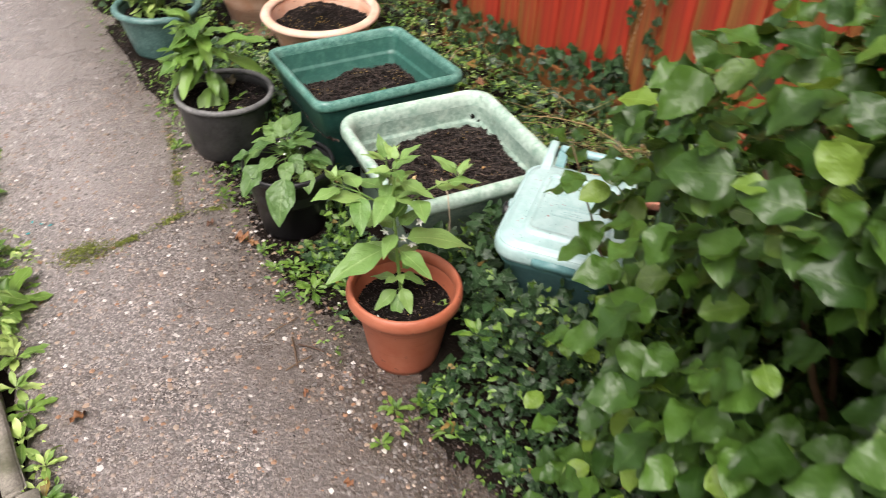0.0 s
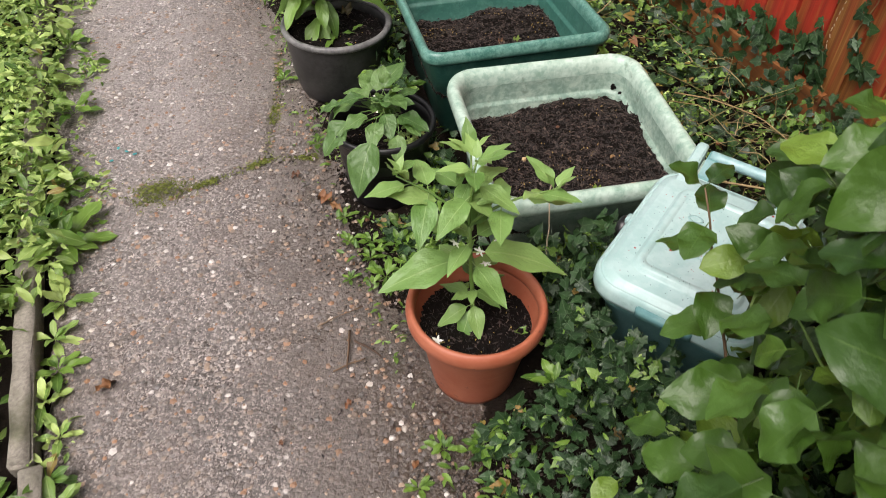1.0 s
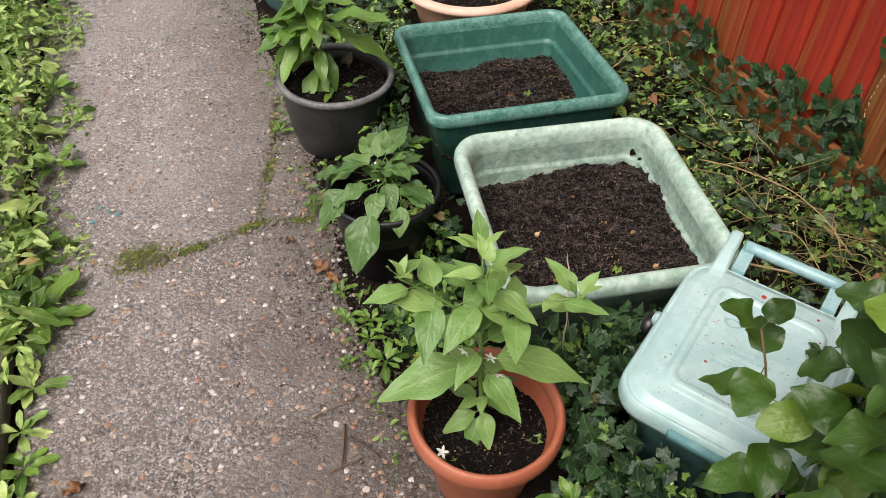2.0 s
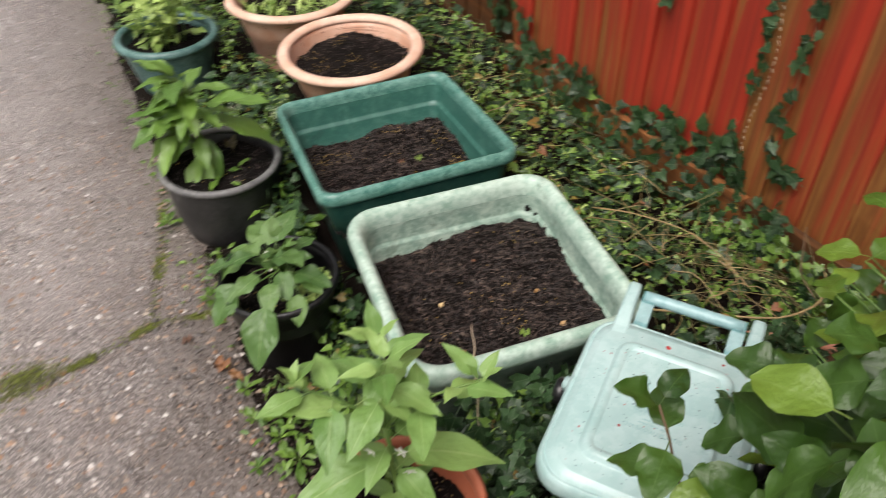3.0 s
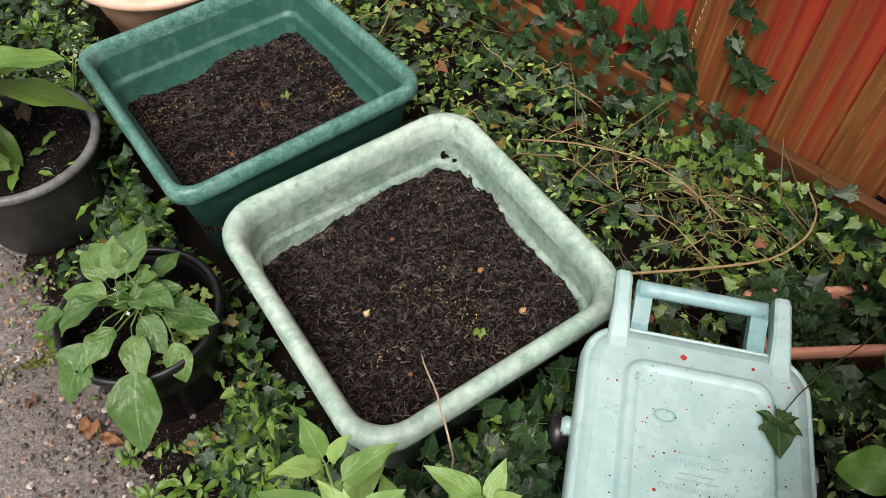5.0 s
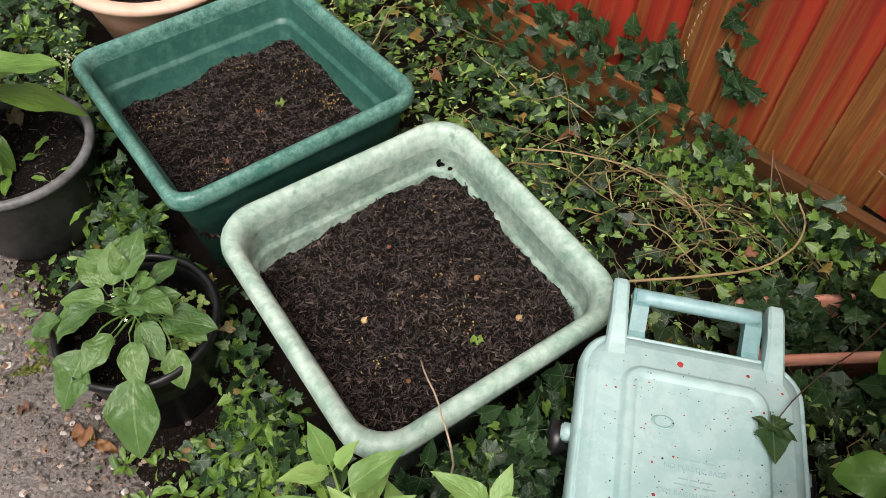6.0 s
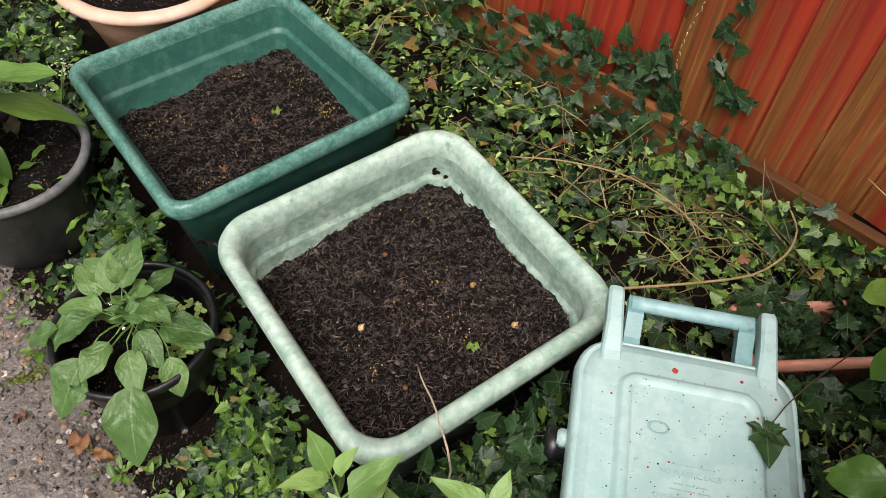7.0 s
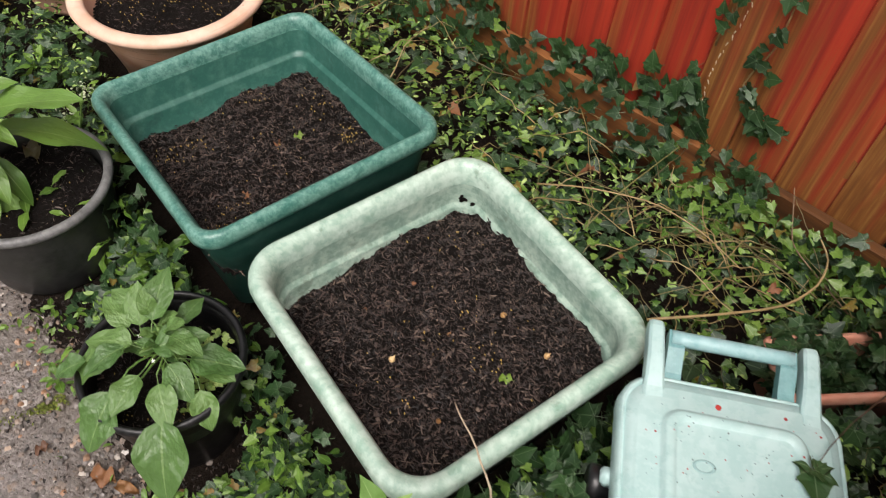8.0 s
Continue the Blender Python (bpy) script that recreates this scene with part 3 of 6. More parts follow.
def make_path():
    us = np.concatenate([np.linspace(-9, -2.6, 40), np.linspace(-2.5, 9.0, 420), np.linspace(9.2, 16, 40)])
    ts = np.concatenate([[0, 0.004, 0.012], np.linspace(0.03, 0.97, 60), [0.988, 0.996, 1]])
    T, U = np.meshgrid(ts, us, indexing="ij")
    S = path_left(U) + (path_edge(U) - path_left(U)) * T
    Z = 0.004 * lumps(S, U, 0.5) + 0.0012 * lumps(S, U, 6.0) - 0.012 * (1 - smooth(np.minimum(T, 1 - T) / 0.03))
    # the crack that runs across the path, and its branch along it
    crack = np.interp(S, [-0.05, 0.17, 0.31, 0.43, 0.51, 0.60, 0.72], [2.23, 2.227, 2.226, 2.249, 2.274, 2.295, 2.26])
    Z -= 0.010 * np.exp(-((U - crack) / 0.014) ** 2)
    branch = np.interp(U, [2.28, 2.45, 2.58, 2.98], [0.580, 0.624, 0.668, 0.76])
    Z -= 0.010 * np.exp(-((S - branch) / 0.012) ** 2) * (U > 2.29) * (U < 2.98)
    Z[0], Z[-1] = -0.06, -0.06
    v = np.stack([S.ravel(), U.ravel(), Z.ravel()], 1)
    n, m = S.shape
    i = (np.arange(n - 1)[:, None] * m + np.arange(m - 1)[None]).ravel()
    f = np.concatenate([np.stack([i, i + m, i + m + 1], 1), np.stack([i, i + m + 1, i + 1], 1)])
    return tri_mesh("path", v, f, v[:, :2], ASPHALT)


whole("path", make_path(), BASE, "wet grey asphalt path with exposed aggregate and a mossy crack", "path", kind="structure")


def rock(seed, flat=0.55):
    r = np.random.default_rng(seed)
    bm = bmesh.new()
    bmesh.ops.create_icosphere(bm, subdivisions=1, radius=0.5)
    v = np.array([p.co for p in bm.verts])
    f = np.array([[q.index for q in p.verts] for p in bm.faces])
    bm.free()
    v *= 1 + 0.22 * r.normal(size=(len(v), 1))
    v[:, 2] *= flat
    return Tmpl(v, f, v[:, :2])


def pebbles():
    pile = Pile()
    r = np.random.default_rng(3)
    for k in range(6):
        n = 800
        u = r.uniform(0.6, 5.2, n)
        s = path_left(u) + (0.80 - path_left(u)) * r.uniform(0.03, 0.99, n)
        size = 0.0040 + 0.015 * r.beta(1.1, 6, n)
        pos = np.stack([s, u, 0.0 + 0.004 * lumps(s, u, 0.5) - 0.10 * size], 1)
        g, up = scatter_dirs(r, n, 0.3)
        pile.add(rock(k, 0.5), frames(pos, g * (1, 1, 0.2), up, size))
    for k in range(4):
        n = 620
        u, s = r.uniform(0.7, 3.4, n), r.uniform(0.0, 0.80, n)
        size = r.uniform(0.008, 0.021, n)
        g, up = scatter_dirs(r, n, 0.15)
        pile.add(rock(20 + k, 0.34), frames(np.stack([s, u, 0.004 * lumps(s, u, 0.5) - 0.08 * size], 1), g * (1, 1, 0.1), up, size))
    n = 520
    s, u = r.normal(0.72, 0.07, n), r.uniform(0.9, 2.5, n)
    g, up = scatter_dirs(r, n, 0.4)
    pile.add(rock(9), frames(np.stack([s, u, np.full(n, 0.003)], 1), g, up, r.uniform(0.006, 0.018, n)))
    return pile.mesh("pebbles", PEBBLES, False)


whole("pebbles", pebbles(), BASE, "small pale and ochre stones set in the asphalt", "gravel", kind="stuff")


def kerb_block(length, seed):
    r = np.random.default_rng(seed)
    bm = box_bm(-0.026, 0.026, 0, length, -0.08, 0.045, 0.006)
    bmesh.ops.subdivide_edges(bm, edges=[e for e in bm.edges if e.calc_length() > 0.1], cuts=9)
    for v in bm.verts:
        v.co += Vector(r.normal(0, 0.0022, 3))
    return from_bm("kerb_block", bm, KERB)


kerb = thing("kerb", L(-0.115, 0, 0), "worn concrete edging strip beside the path, half overgrown", "kerb", kind="structure")
for k in range(7):
    part("block", kerb_block(0.90, k), kerb, m=pose(0.006 * math.sin(k * 2.1) + 0.03 * (k == 0), 0.46 + 0.915 * k, -0.004 * (k % 2), 0, 1.5 * math.sin(k), 0.6 * math.sin(k * 1.7)))

# ---- fence ----
fence = thing("fence", L(2.118, 0, 0), "red-painted vertical board fence, paint worn to bare wood", "fence", kind="structure")


def fence_board(width, height, seed):
    """A feather-edged board, thick along one side, its grain upright."""
    r = np.random.default_rng(seed)
    n = 14
    loops = []
    for k in range(n + 1):
        z = height * k / n
        w = 0.0010 * r.normal()
        loops.append([(0.0 + w, 0, z), (0.004 + w, 0.0025, z), (0.004 + w + 0.007, width, z), (0.020, width, z), (0.016, 0, z)])
    for p in (0, -1):
        loops[p] = [(x, y, z + 0.004 * r.normal()) for x, y, z in loops[p]]
    return from_bm("board", stack(loops), FENCE_PAINT, False)


edges = [1.386 - 0.1253 * 16 + 0.1253 * k for k in range(28)]
boards = [fence_board(0.137, 1.75, k) for k in range(6)]
worn_boards = [fence_board(0.137, 1.75, k) for k in range(10, 14)]
for me in worn_boards:
    me.materials[0] = FENCE_WORN
for k, u in enumerate(edges):
    z = float(board_top(u + 0.06)) - 0.012
    part("board", worn_boards[k % 4] if u < 1.45 or 1.60 < u < 1.75 else boards[(k * 5) % 6], fence, m=pose(0.004 * math.sin(k * 3.7), u, z, 0, 0.4 * math.sin(k * 2.3), 0.3 * math.sin(k)))
for u in (-0.68, 2.945):
    part("post", from_bm("post", box_bm(-0.005, 0.09, -0.05, 0.05, 0.0, 2.0, 0.006), WOOD), fence, "square brown fence post", m=pose(0.0, u, 0))


def gravel_board(u0, u1, mat):
    n = 24
    loops = []
    for k in range(n + 1):
        u = u0 + (u1 - u0) * k / n
        top = float(board_top(u))
        w = 0.0025 * math.sin(u * 9)
        loops.append([(-0.030 + w, u, top - 0.003), (-0.027 + w, u, top), (-0.008, u, top + 0.001), (-0.006, u, top - 0.19), (-0.030 + w, u, top - 0.19)])
    return from_bm("gravel_board", stack(loops), mat, False)


part("gravel_board", gravel_board(-0.62, 1.655, WOOD), fence, "dark brown stained gravel board along the fence foot")
part("gravel_board", gravel_board(1.659, 2.89, GRAVEL_WOOD), fence, "orange-brown stained gravel board along the fence foot")
# the next length of fence, unpainted and set back, under the ivy
back_fence = thing("fence", L(2.18, 3.01, 0), "weathered brown board fence behind hanging ivy", "fence", kind="structure")
for k in range(24):
    me = fence_board(0.131, 1.7, 30 + k % 4)
    me.materials[0] = WOOD
    part("board", me, back_fence, m=pose(0, 0.1205 * k, 0.1))


# ---- pots and planters ----
def lathe(profile, n=56, wob=0.0, ph=0.0):
    return stack([circle(r, z, n, wob, ph) for r, z in profile], True, True)


def pot(name, m, profile, rim, mat, label, category="plant pot", wob=0.0, group="pots beside the path", rim_mat=None):
    root = thing(name, m, label, category, group)
    part("body", from_bm("body", lathe(profile, wob=wob), mat), root)
    part("rim", from_bm("rim", lathe_ring(rim, wob), rim_mat or mat), root, "rounded rim")
    return root


def lathe_ring(profile, wob=0.0, n=56):
    loops = [circle(r, z, n, wob) for r, z in profile]
    bm = stack(loops, False, False)
    bm.verts.ensure_lookup_table()
    k, last = n, n * (len(loops) - 1)
    for i in range(n):
        j = (i + 1) % n
        bm.faces.new((bm.verts[last + i], bm.verts[last + j], bm.verts[j], bm.verts[i]))
    return bm


def rim_profile(R, z, wide, high):
    """A rolled rim whose outer radius is R and whose top is at z."""
    h = high / 2
    return [(R - wide / 2 + wide / 2 * math.cos(t), z - h + h * math.sin(t)) for t in (2 * math.pi * k / 12 for k in range(12))]


def compost_disc(R, z, seed, mound=0.012, hill=(0, 0, 0.0, 1)):
    hx, hy, hz, hr = hill

    def height(x, y):
        q = Vector((x * 28 + seed * 9.1, y * 28, seed))
        return z + mound * noise.noise(q * 0.35) + 0.006 * noise.noise(q) + 0.0035 * noise.noise(q * 2.7) + hz * math.exp(-((x - hx) ** 2 + (y - hy) ** 2) / hr ** 2)
    return height, (lambda x, y: x * x + y * y < R * R)


def compost(m, height, inside, size, flakes, beads, seed, label, step=0.007, beads_region=None):
    """Dark compost: an uneven surface with bark flakes and fertiliser beads lying on it."""
    root = whole("compost", patch(height, inside, size, step, COMPOST, "compost"), m, label, "compost", kind="stuff")
    r = np.random.default_rng(seed)
    pts = r.uniform(-size / 2, size / 2, (flakes * 3, 2))
    pts = np.array([p for p in pts if inside(p[0] * 1.02, p[1] * 1.02)][:flakes])
    pos = np.array([(x, y, height(x, y) + 0.001) for x, y in pts])
    g, up = scatter_dirs(r, len(pos), 0.6)
    flake = Tmpl([(-0.11, 0, 0.0), (0.09, 0.05, 0.02), (0.13, 0.9, 0.05), (-0.06, 1, 0), (0, 0.5, 0.17)], [(0, 1, 4), (1, 2, 4), (2, 3, 4), (3, 0, 4)])
    fibre = Tmpl([(-0.03, 0, 0.0), (0.035, 0.02, 0.01), (0.03, 0.5, 0.09), (-0.03, 0.52, 0.07), (0.025, 1, 0.03), (-0.02, 0.98, 0.0), (0, 0.5, 0.13)], [(0, 1, 6), (1, 2, 6), (2, 4, 6), (4, 5, 6), (5, 3, 6), (3, 0, 6)])
    chunk = rock(seed + 200, 0.6)
    size_f = 0.004 + 0.019 * r.beta(1.1, 3.6, len(pos))
    pile = Pile().add(flake, frames(pos[::2], g[::2], up[::2], size_f[::2]))
    pile.add(fibre, frames(pos[1::2], g[1::2], up[1::2], 1.2 * size_f[1::2]))
    few = slice(0, None, 21)
    pile.add(chunk, frames(pos[few], g[few], up[few], 0.6 * size_f[few]))
    part("flakes", pile.mesh("flakes", FLAKES, False), root, "shredded bark flakes and fibres")
    if beads:
        c = r.uniform(-size / 2, size / 2, (9, 2)) * 0.8
        pts = np.concatenate([c[r.integers(0, 9, beads * 3)] + r.normal(0, 0.022, (beads * 3, 2)), r.uniform(-size / 2, size / 2, (beads, 2))])
        r.shuffle(pts)
        pts = [p for p in pts if inside(p[0] * 1.08, p[1] * 1.08)][:beads]
        pos = np.array([(x, y, height(x, y) + 0.0018) for x, y in pts])
        part("beads", Pile().add(rock(77, 1.0), frames(pos, (0, 1, 0), (0, 0, 1), r.uniform(0.0030, 0.0044, len(pos)))).mesh("beads", BEAD), root, "yellow fertiliser beads")
    return root


# red terracotta pot with the flowering chilli
TERRA = L(0.922, 1.312, 0.0) @ Matrix.Diagonal((1.0, 1.0, 1.06, 1))
pot("plant_pot", TERRA,
    [(0.088, 0.0), (0.096, 0.002), (0.101, 0.02), (0.133, 0.195), (0.139, 0.205), (0.146, 0.212), (0.147, 0.246), (0.143, 0.246), (0.138, 0.205), (0.128, 0.19), (0.118, 0.13), (0.117, 0.12)],
    rim_profile(0.160, 0.252, 0.022, 0.045), TERRACOTTA, "terracotta-coloured plastic pot with a rolled rim on the path's edge")
compost(TERRA, *compost_disc(0.131, 0.185, 1), 0.28, 700, 26, 11, "dark moist compost in the terracotta pot")

# black pot with the pepper plant
SMALL = L(0.910, 2.040, 0.0) @ Matrix.Diagonal((1.0, 1.0, 1.03, 1))
pot("plant_pot", SMALL,
    [(0.098, 0.0), (0.106, 0.002), (0.110, 0.02), (0.139, 0.225), (0.148, 0.230), (0.149, 0.25), (0.140, 0.25), (0.136, 0.215), (0.130, 0.15), (0.128, 0.14)],
    rim_profile(0.154, 0.257, 0.016, 0.022), BLACK, "glossy black plastic pot standing at the path's edge")
compost(SMALL, *compost_disc(0.134, 0.195, 2), 0.28, 600, 40, 12, "dark compost with seedlings in the black pot")

# wider faded black pot
BIG = L(0.918, 2.647, 0.0) @ Matrix.Diagonal((1.045, 1.045, 0.95, 1))
pot("plant_pot", BIG,
    [(0.128, 0.0), (0.136, 0.003), (0.143, 0.02), (0.158, 0.10), (0.166, 0.19), (0.170, 0.235), (0.172, 0.25), (0.163, 0.25), (0.160, 0.21), (0.152, 0.17), (0.150, 0.16)],
    rim_profile(0.181, 0.262, 0.021, 0.024), GREY_BLACK, "wide faded black plastic pot with a belly at the path's edge", rim_mat=GREY_RIM)
compost(BIG, *compost_disc(0.157, 0.215, 3), 0.33, 700, 20, 13, "dark compost with dead leaves in the faded black pot")

# teal pot further along
TEALP = L(0.965, 3.661, 0.0)
pot("plant_pot", TEALP,
    [(0.125, 0.0), (0.133, 0.003), (0.14, 0.02), (0.176, 0.17), (0.183, 0.20), (0.184, 0.215), (0.175, 0.215), (0.172, 0.18), (0.165, 0.15), (0.163, 0.14)],
    rim_profile(0.206, 0.232, 0.034, 0.034), TEAL, "teal plastic pot with a broad rim at the path's edge")
compost(TEALP, *compost_disc(0.17, 0.185, 4), 0.36, 300, 0, 14, "compost in the teal pot", step=0.012)


def wide_pot(m, hill, beads, label, seed):
    pot("round_planter", m,
        [(0.155, 0.0), (0.165, 0.004), (0.172, 0.02), (0.181, 0.08), (0.184, 0.082), (0.196, 0.135), (0.199, 0.137), (0.214, 0.20), (0.224, 0.245), (0.235, 0.252), (0.226, 0.262), (0.218, 0.235), (0.205, 0.18), (0.20, 0.15), (0.198, 0.145)],
        rim_profile(0.262, 0.276, 0.044, 0.032), PINK, label, "planter", group="round planters", rim_mat=PINK_RIM)
    return compost(m, *compost_disc(0.215, 0.205, seed, 0.015, hill), 0.44, 1300, beads, 20 + seed, "compost heaped to one side in the round planter", step=0.010)


PINK_A = L(1.51, 2.991, 0.065, 0, -2, 20)
wide_pot(PINK_A, (0.06, 0.09, 0.035, 0.08), 90, "faded terracotta round planter with compost and a thick pale rim", 5)
PINK_B = L(1.46, 3.53, 0.065, 0, 1, 80)
wide_pot(PINK_B, (0, 0, 0.01, 0.1), 0, "faded terracotta round planter with grass growing in it", 6)
PINK_C = L(1.32, 4.55, 0.02, 0, 1, 10)
wide_pot(PINK_C, (0, 0, 0.01, 0.1), 0, "faded terracotta round planter behind the others", 7)


def rect_planter(name, m, a, b, high, roll, lip, corner, ledge, taper, step, mat, label, group="square planters", rim_mat=None):
    """Square trough: tapered walls, rolled rim, and a step half way down inside."""
    root = thing(name, m, label, "planter", group)
    base = 0.80
    wall = [(a * base - 0.02, b * base - 0.02, corner * 0.7, -high), (a * base, b * base, corner * 0.8, -high + 0.012),
            (a - 2 * roll - 0.035, b - 2 * roll - 0.035, corner, -high * 0.45), (a - 2 * roll - 0.022, b - 2 * roll - 0.022, corner, -high * 0.43),
            (a - 1.5 * roll, b - 1.5 * roll, corner, -lip)]
    wide, deep = a - 2.5 * roll, b - 2.5 * roll
    inner = [(wide, deep, corner * 0.85, -lip), (wide - taper, deep - taper, corner * 0.75, -ledge + 0.006), (wide - taper - 0.003, deep - taper - 0.003, corner * 0.75, -ledge),
             (wide - taper - step, deep - taper - step, corner * 0.7, -ledge - 0.003), (wide - taper - step - 0.004, deep - taper - step - 0.004, corner * 0.7, -ledge - 0.010),
             (wide - taper - step - 0.04, deep - taper - step - 0.04, corner * 0.6, -high + 0.02)]
    outer = stack([round_rect(x, y, r, z, 8) for x, y, r, z in wall], True, False)
    part("body", from_bm("body", outer, mat), root)
    part("lining", from_bm("lining", stack([round_rect(x, y, r, z, 8) for x, y, r, z in inner], False, True), mat), root, "inner wall with a moulded step")
    curve = [(1.5, 1.0), (0.55, 1.10), (0.12, 0.92), (0.0, 0.62), (0.10, 0.30), (0.38, 0.09), (0.85, 0.0), (1.35, 0.02), (1.85, 0.13), (2.20, 0.36), (2.42, 0.66), (2.5, 1.0)]
    ring = [round_rect(a - k * roll, b - k * roll, corner * (1.15 - 0.3 * k / 2.5), -h * lip, 8) for k, h in curve]
    part("rim", from_bm("rim", stack(ring, False, False), rim_mat or mat), root, "rolled rim, chalky and stained")
    return root


def box_compost(m, a, b, z, seed, slope, hill, beads, flakes, label):
    def height(x, y):
        q = Vector((x * 26 + seed * 7.7, y * 26, seed))
        return z + slope[0] * x + slope[1] * y + 0.020 * noise.noise(q * 0.25) + 0.013 * noise.noise(q) + 0.010 * noise.noise(q * 2.6) + hill[2] * math.exp(-((x - hill[0]) ** 2 + (y - hill[1]) ** 2) / hill[3] ** 2)
    r = 0.03

    def inside(x, y):
        dx, dy = max(abs(x) - a / 2 + r, 0), max(abs(y) - b / 2 + r, 0)
        return dx * dx + dy * dy < r * r
    compost(m, height, inside, max(a, b), flakes, beads, seed, label, step=0.006)
    return height


def tilted(x, y, z, turn, ta, tb):
    """A pose turned about the vertical, whose x axis rises by ta and y axis by tb per metre."""
    th = radians(turn)
    ax = Vector((math.cos(th), math.sin(th), ta)).normalized()
    ay = Vector((-math.sin(th), math.cos(th), tb))
    az = ax.cross(ay).normalized()
    ay = az.cross(ax)
    return Matrix(((ax.x, ay.x, az.x, x), (ax.y, ay.y, az.y, y), (ax.z, ay.z, az.z, z), (0, 0, 0, 1)))


PALE_BOX = tilted(0.0284, 2.2057, 0.361, 29.1, 0.009, 0.012)
rect_planter("square_planter", PALE_BOX, 0.577, 0.588, 0.31, 0.032, 0.046, 0.075, 0.104, 0.004, 0.014, LIGHT_GREEN, "pale chalky green square planter filled with bare compost among ivy", rim_mat=PALE_RIM)
pale_soil = box_compost(PALE_BOX, 0.490, 0.500, -0.128, 31, (0.05, 0.0), (0, 0, 0, 1), 70, 16000, "fresh dark compost with bulbs in the pale green planter")
GREEN_BOX = tilted(-0.328, 2.7465, 0.365, 31.0, 0.017, -0.080)
rect_planter("square_planter", GREEN_BOX, 0.583, 0.614, 0.31, 0.024, 0.036, 0.048, 0.094, 0.016, 0.018, DARK_GREEN, "dark green square planter with compost, rim paler and worn", rim_mat=GREEN_RIM)
green_soil = box_compost(GREEN_BOX, 0.505, 0.536, -0.160, 32, (0.02, 0.03), (0.14, 0.17, 0.03, 0.09), 170, 15000, "dark compost with yellow beads in the green planter")


# ---- food caddy ----
def make_caddy():
    m = tilted(0.3945, 1.7505, 0.433, -17.1, -0.004, 0.047) @ Matrix.Diagonal((1.07, 1.05, 1.03, 1))
    root = thing("food_caddy", m, "pale blue-green plastic food caddy, lid shut, speckled red", "food caddy")
    body = [round_rect(x, y, r, z) for x, y, r, z in ((0.21, 0.24, 0.03, -0.385), (0.22, 0.25, 0.035, -0.38), (0.285, 0.33, 0.05, -0.085), (0.305, 0.35, 0.05, -0.075), (0.307, 0.352, 0.05, -0.04), (0.28, 0.33, 0.05, -0.04))]
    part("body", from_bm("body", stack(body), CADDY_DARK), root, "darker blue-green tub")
    lid = [(0.312, 0.372, 0.055, -0.048), (0.324, 0.384, 0.058, -0.046), (0.328, 0.388, 0.060, -0.036), (0.326, 0.386, 0.060, -0.014), (0.318, 0.378, 0.058, -0.005), (0.311, 0.371, 0.057, -0.003), (0.3085, 0.3685, 0.057, -0.009), (0.3045, 0.3645, 0.056, -0.009), (0.3015, 0.3615, 0.055, 0.0),
           (0.284, 0.344, 0.05, 0.0005), (0.278, 0.338, 0.05, 0.004), (0.272, 0.332, 0.05, 0.005), (0.214, 0.274, 0.034, 0.0055), (0.206, 0.266, 0.030, 0.0075), (0.200, 0.260, 0.028, 0.0145), (0.192, 0.252, 0.024, 0.0165),
           (0.172, 0.232, 0.018, 0.0165), (0.168, 0.228, 0.016, 0.0135), (0.164, 0.224, 0.015, 0.0130)]
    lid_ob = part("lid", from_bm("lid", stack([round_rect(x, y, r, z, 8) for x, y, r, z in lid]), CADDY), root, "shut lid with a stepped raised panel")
    # hinge arms of the lid, and the carrying handle between them
    for sx in (-1, 1):
        loops = []
        for y, zlo, zhi, w in ((0.140, -0.012, 0.004, 0.034), (0.165, -0.014, 0.007, 0.031), (0.185, -0.014, 0.013, 0.028), (0.215, -0.010, 0.020, 0.025), (0.262, -0.004, 0.025, 0.024), (0.272, 0.0, 0.023, 0.022), (0.276, 0.006, 0.018, 0.020)):
            x = sx * (0.1145 + 0.002 * (y - 0.15) / 0.1)
            loops.append([(x - w / 2, y, zlo), (x + w / 2, y, zlo), (x + w / 2, y, zhi - 0.004), (x + w / 2 - 0.004, y, zhi), (x - w / 2 + 0.004, y, zhi), (x - w / 2, y, zhi - 0.004)])
        part("hinge_arm", from_bm("hinge_arm", stack(loops), CADDY, False), lid_ob)
    handle = part("handle", from_bm("handle", stack([[(x, 0.252 + 0.0125 * math.cos(t), 0.012 + 0.0125 * math.sin(t)) for t in (2 * math.pi * k / 14 for k in range(14))] for x in np.linspace(-0.092, 0.092, 9)]), CADDY_MID), root, "round carrying bar")
    for sx in (-1, 1):
        loops = []
        for y, zlo, zhi, w in ((0.168, -0.05, -0.016, 0.026), (0.200, -0.030, -0.006, 0.025), (0.235, -0.008, 0.013, 0.025), (0.262, 0.0, 0.018, 0.024), (0.266, 0.004, 0.014, 0.022)):
            x = sx * 0.0845
            loops.append([(x - w / 2, y, zlo), (x + w / 2, y, zlo), (x + w / 2, y, zhi), (x - w / 2, y, zhi)])
        part("arm", from_bm("arm", stack(loops), CADDY_DARK, False), handle, "flat handle arm")
    for sx in (-1, 1):
        loops = [[(sx * x, 0.03 + r * math.cos(t), -0.075 + r * math.sin(t)) for t in (2 * math.pi * k / 18 for k in range(18))] for x, r in ((0.145, 0.022), (0.168, 0.022), (0.172, 0.027), (0.186, 0.027), (0.190, 0.022), (0.191, 0.012))]
        part("knob", from_bm("knob", stack(loops), BLACK), root, "ribbed black side knob")
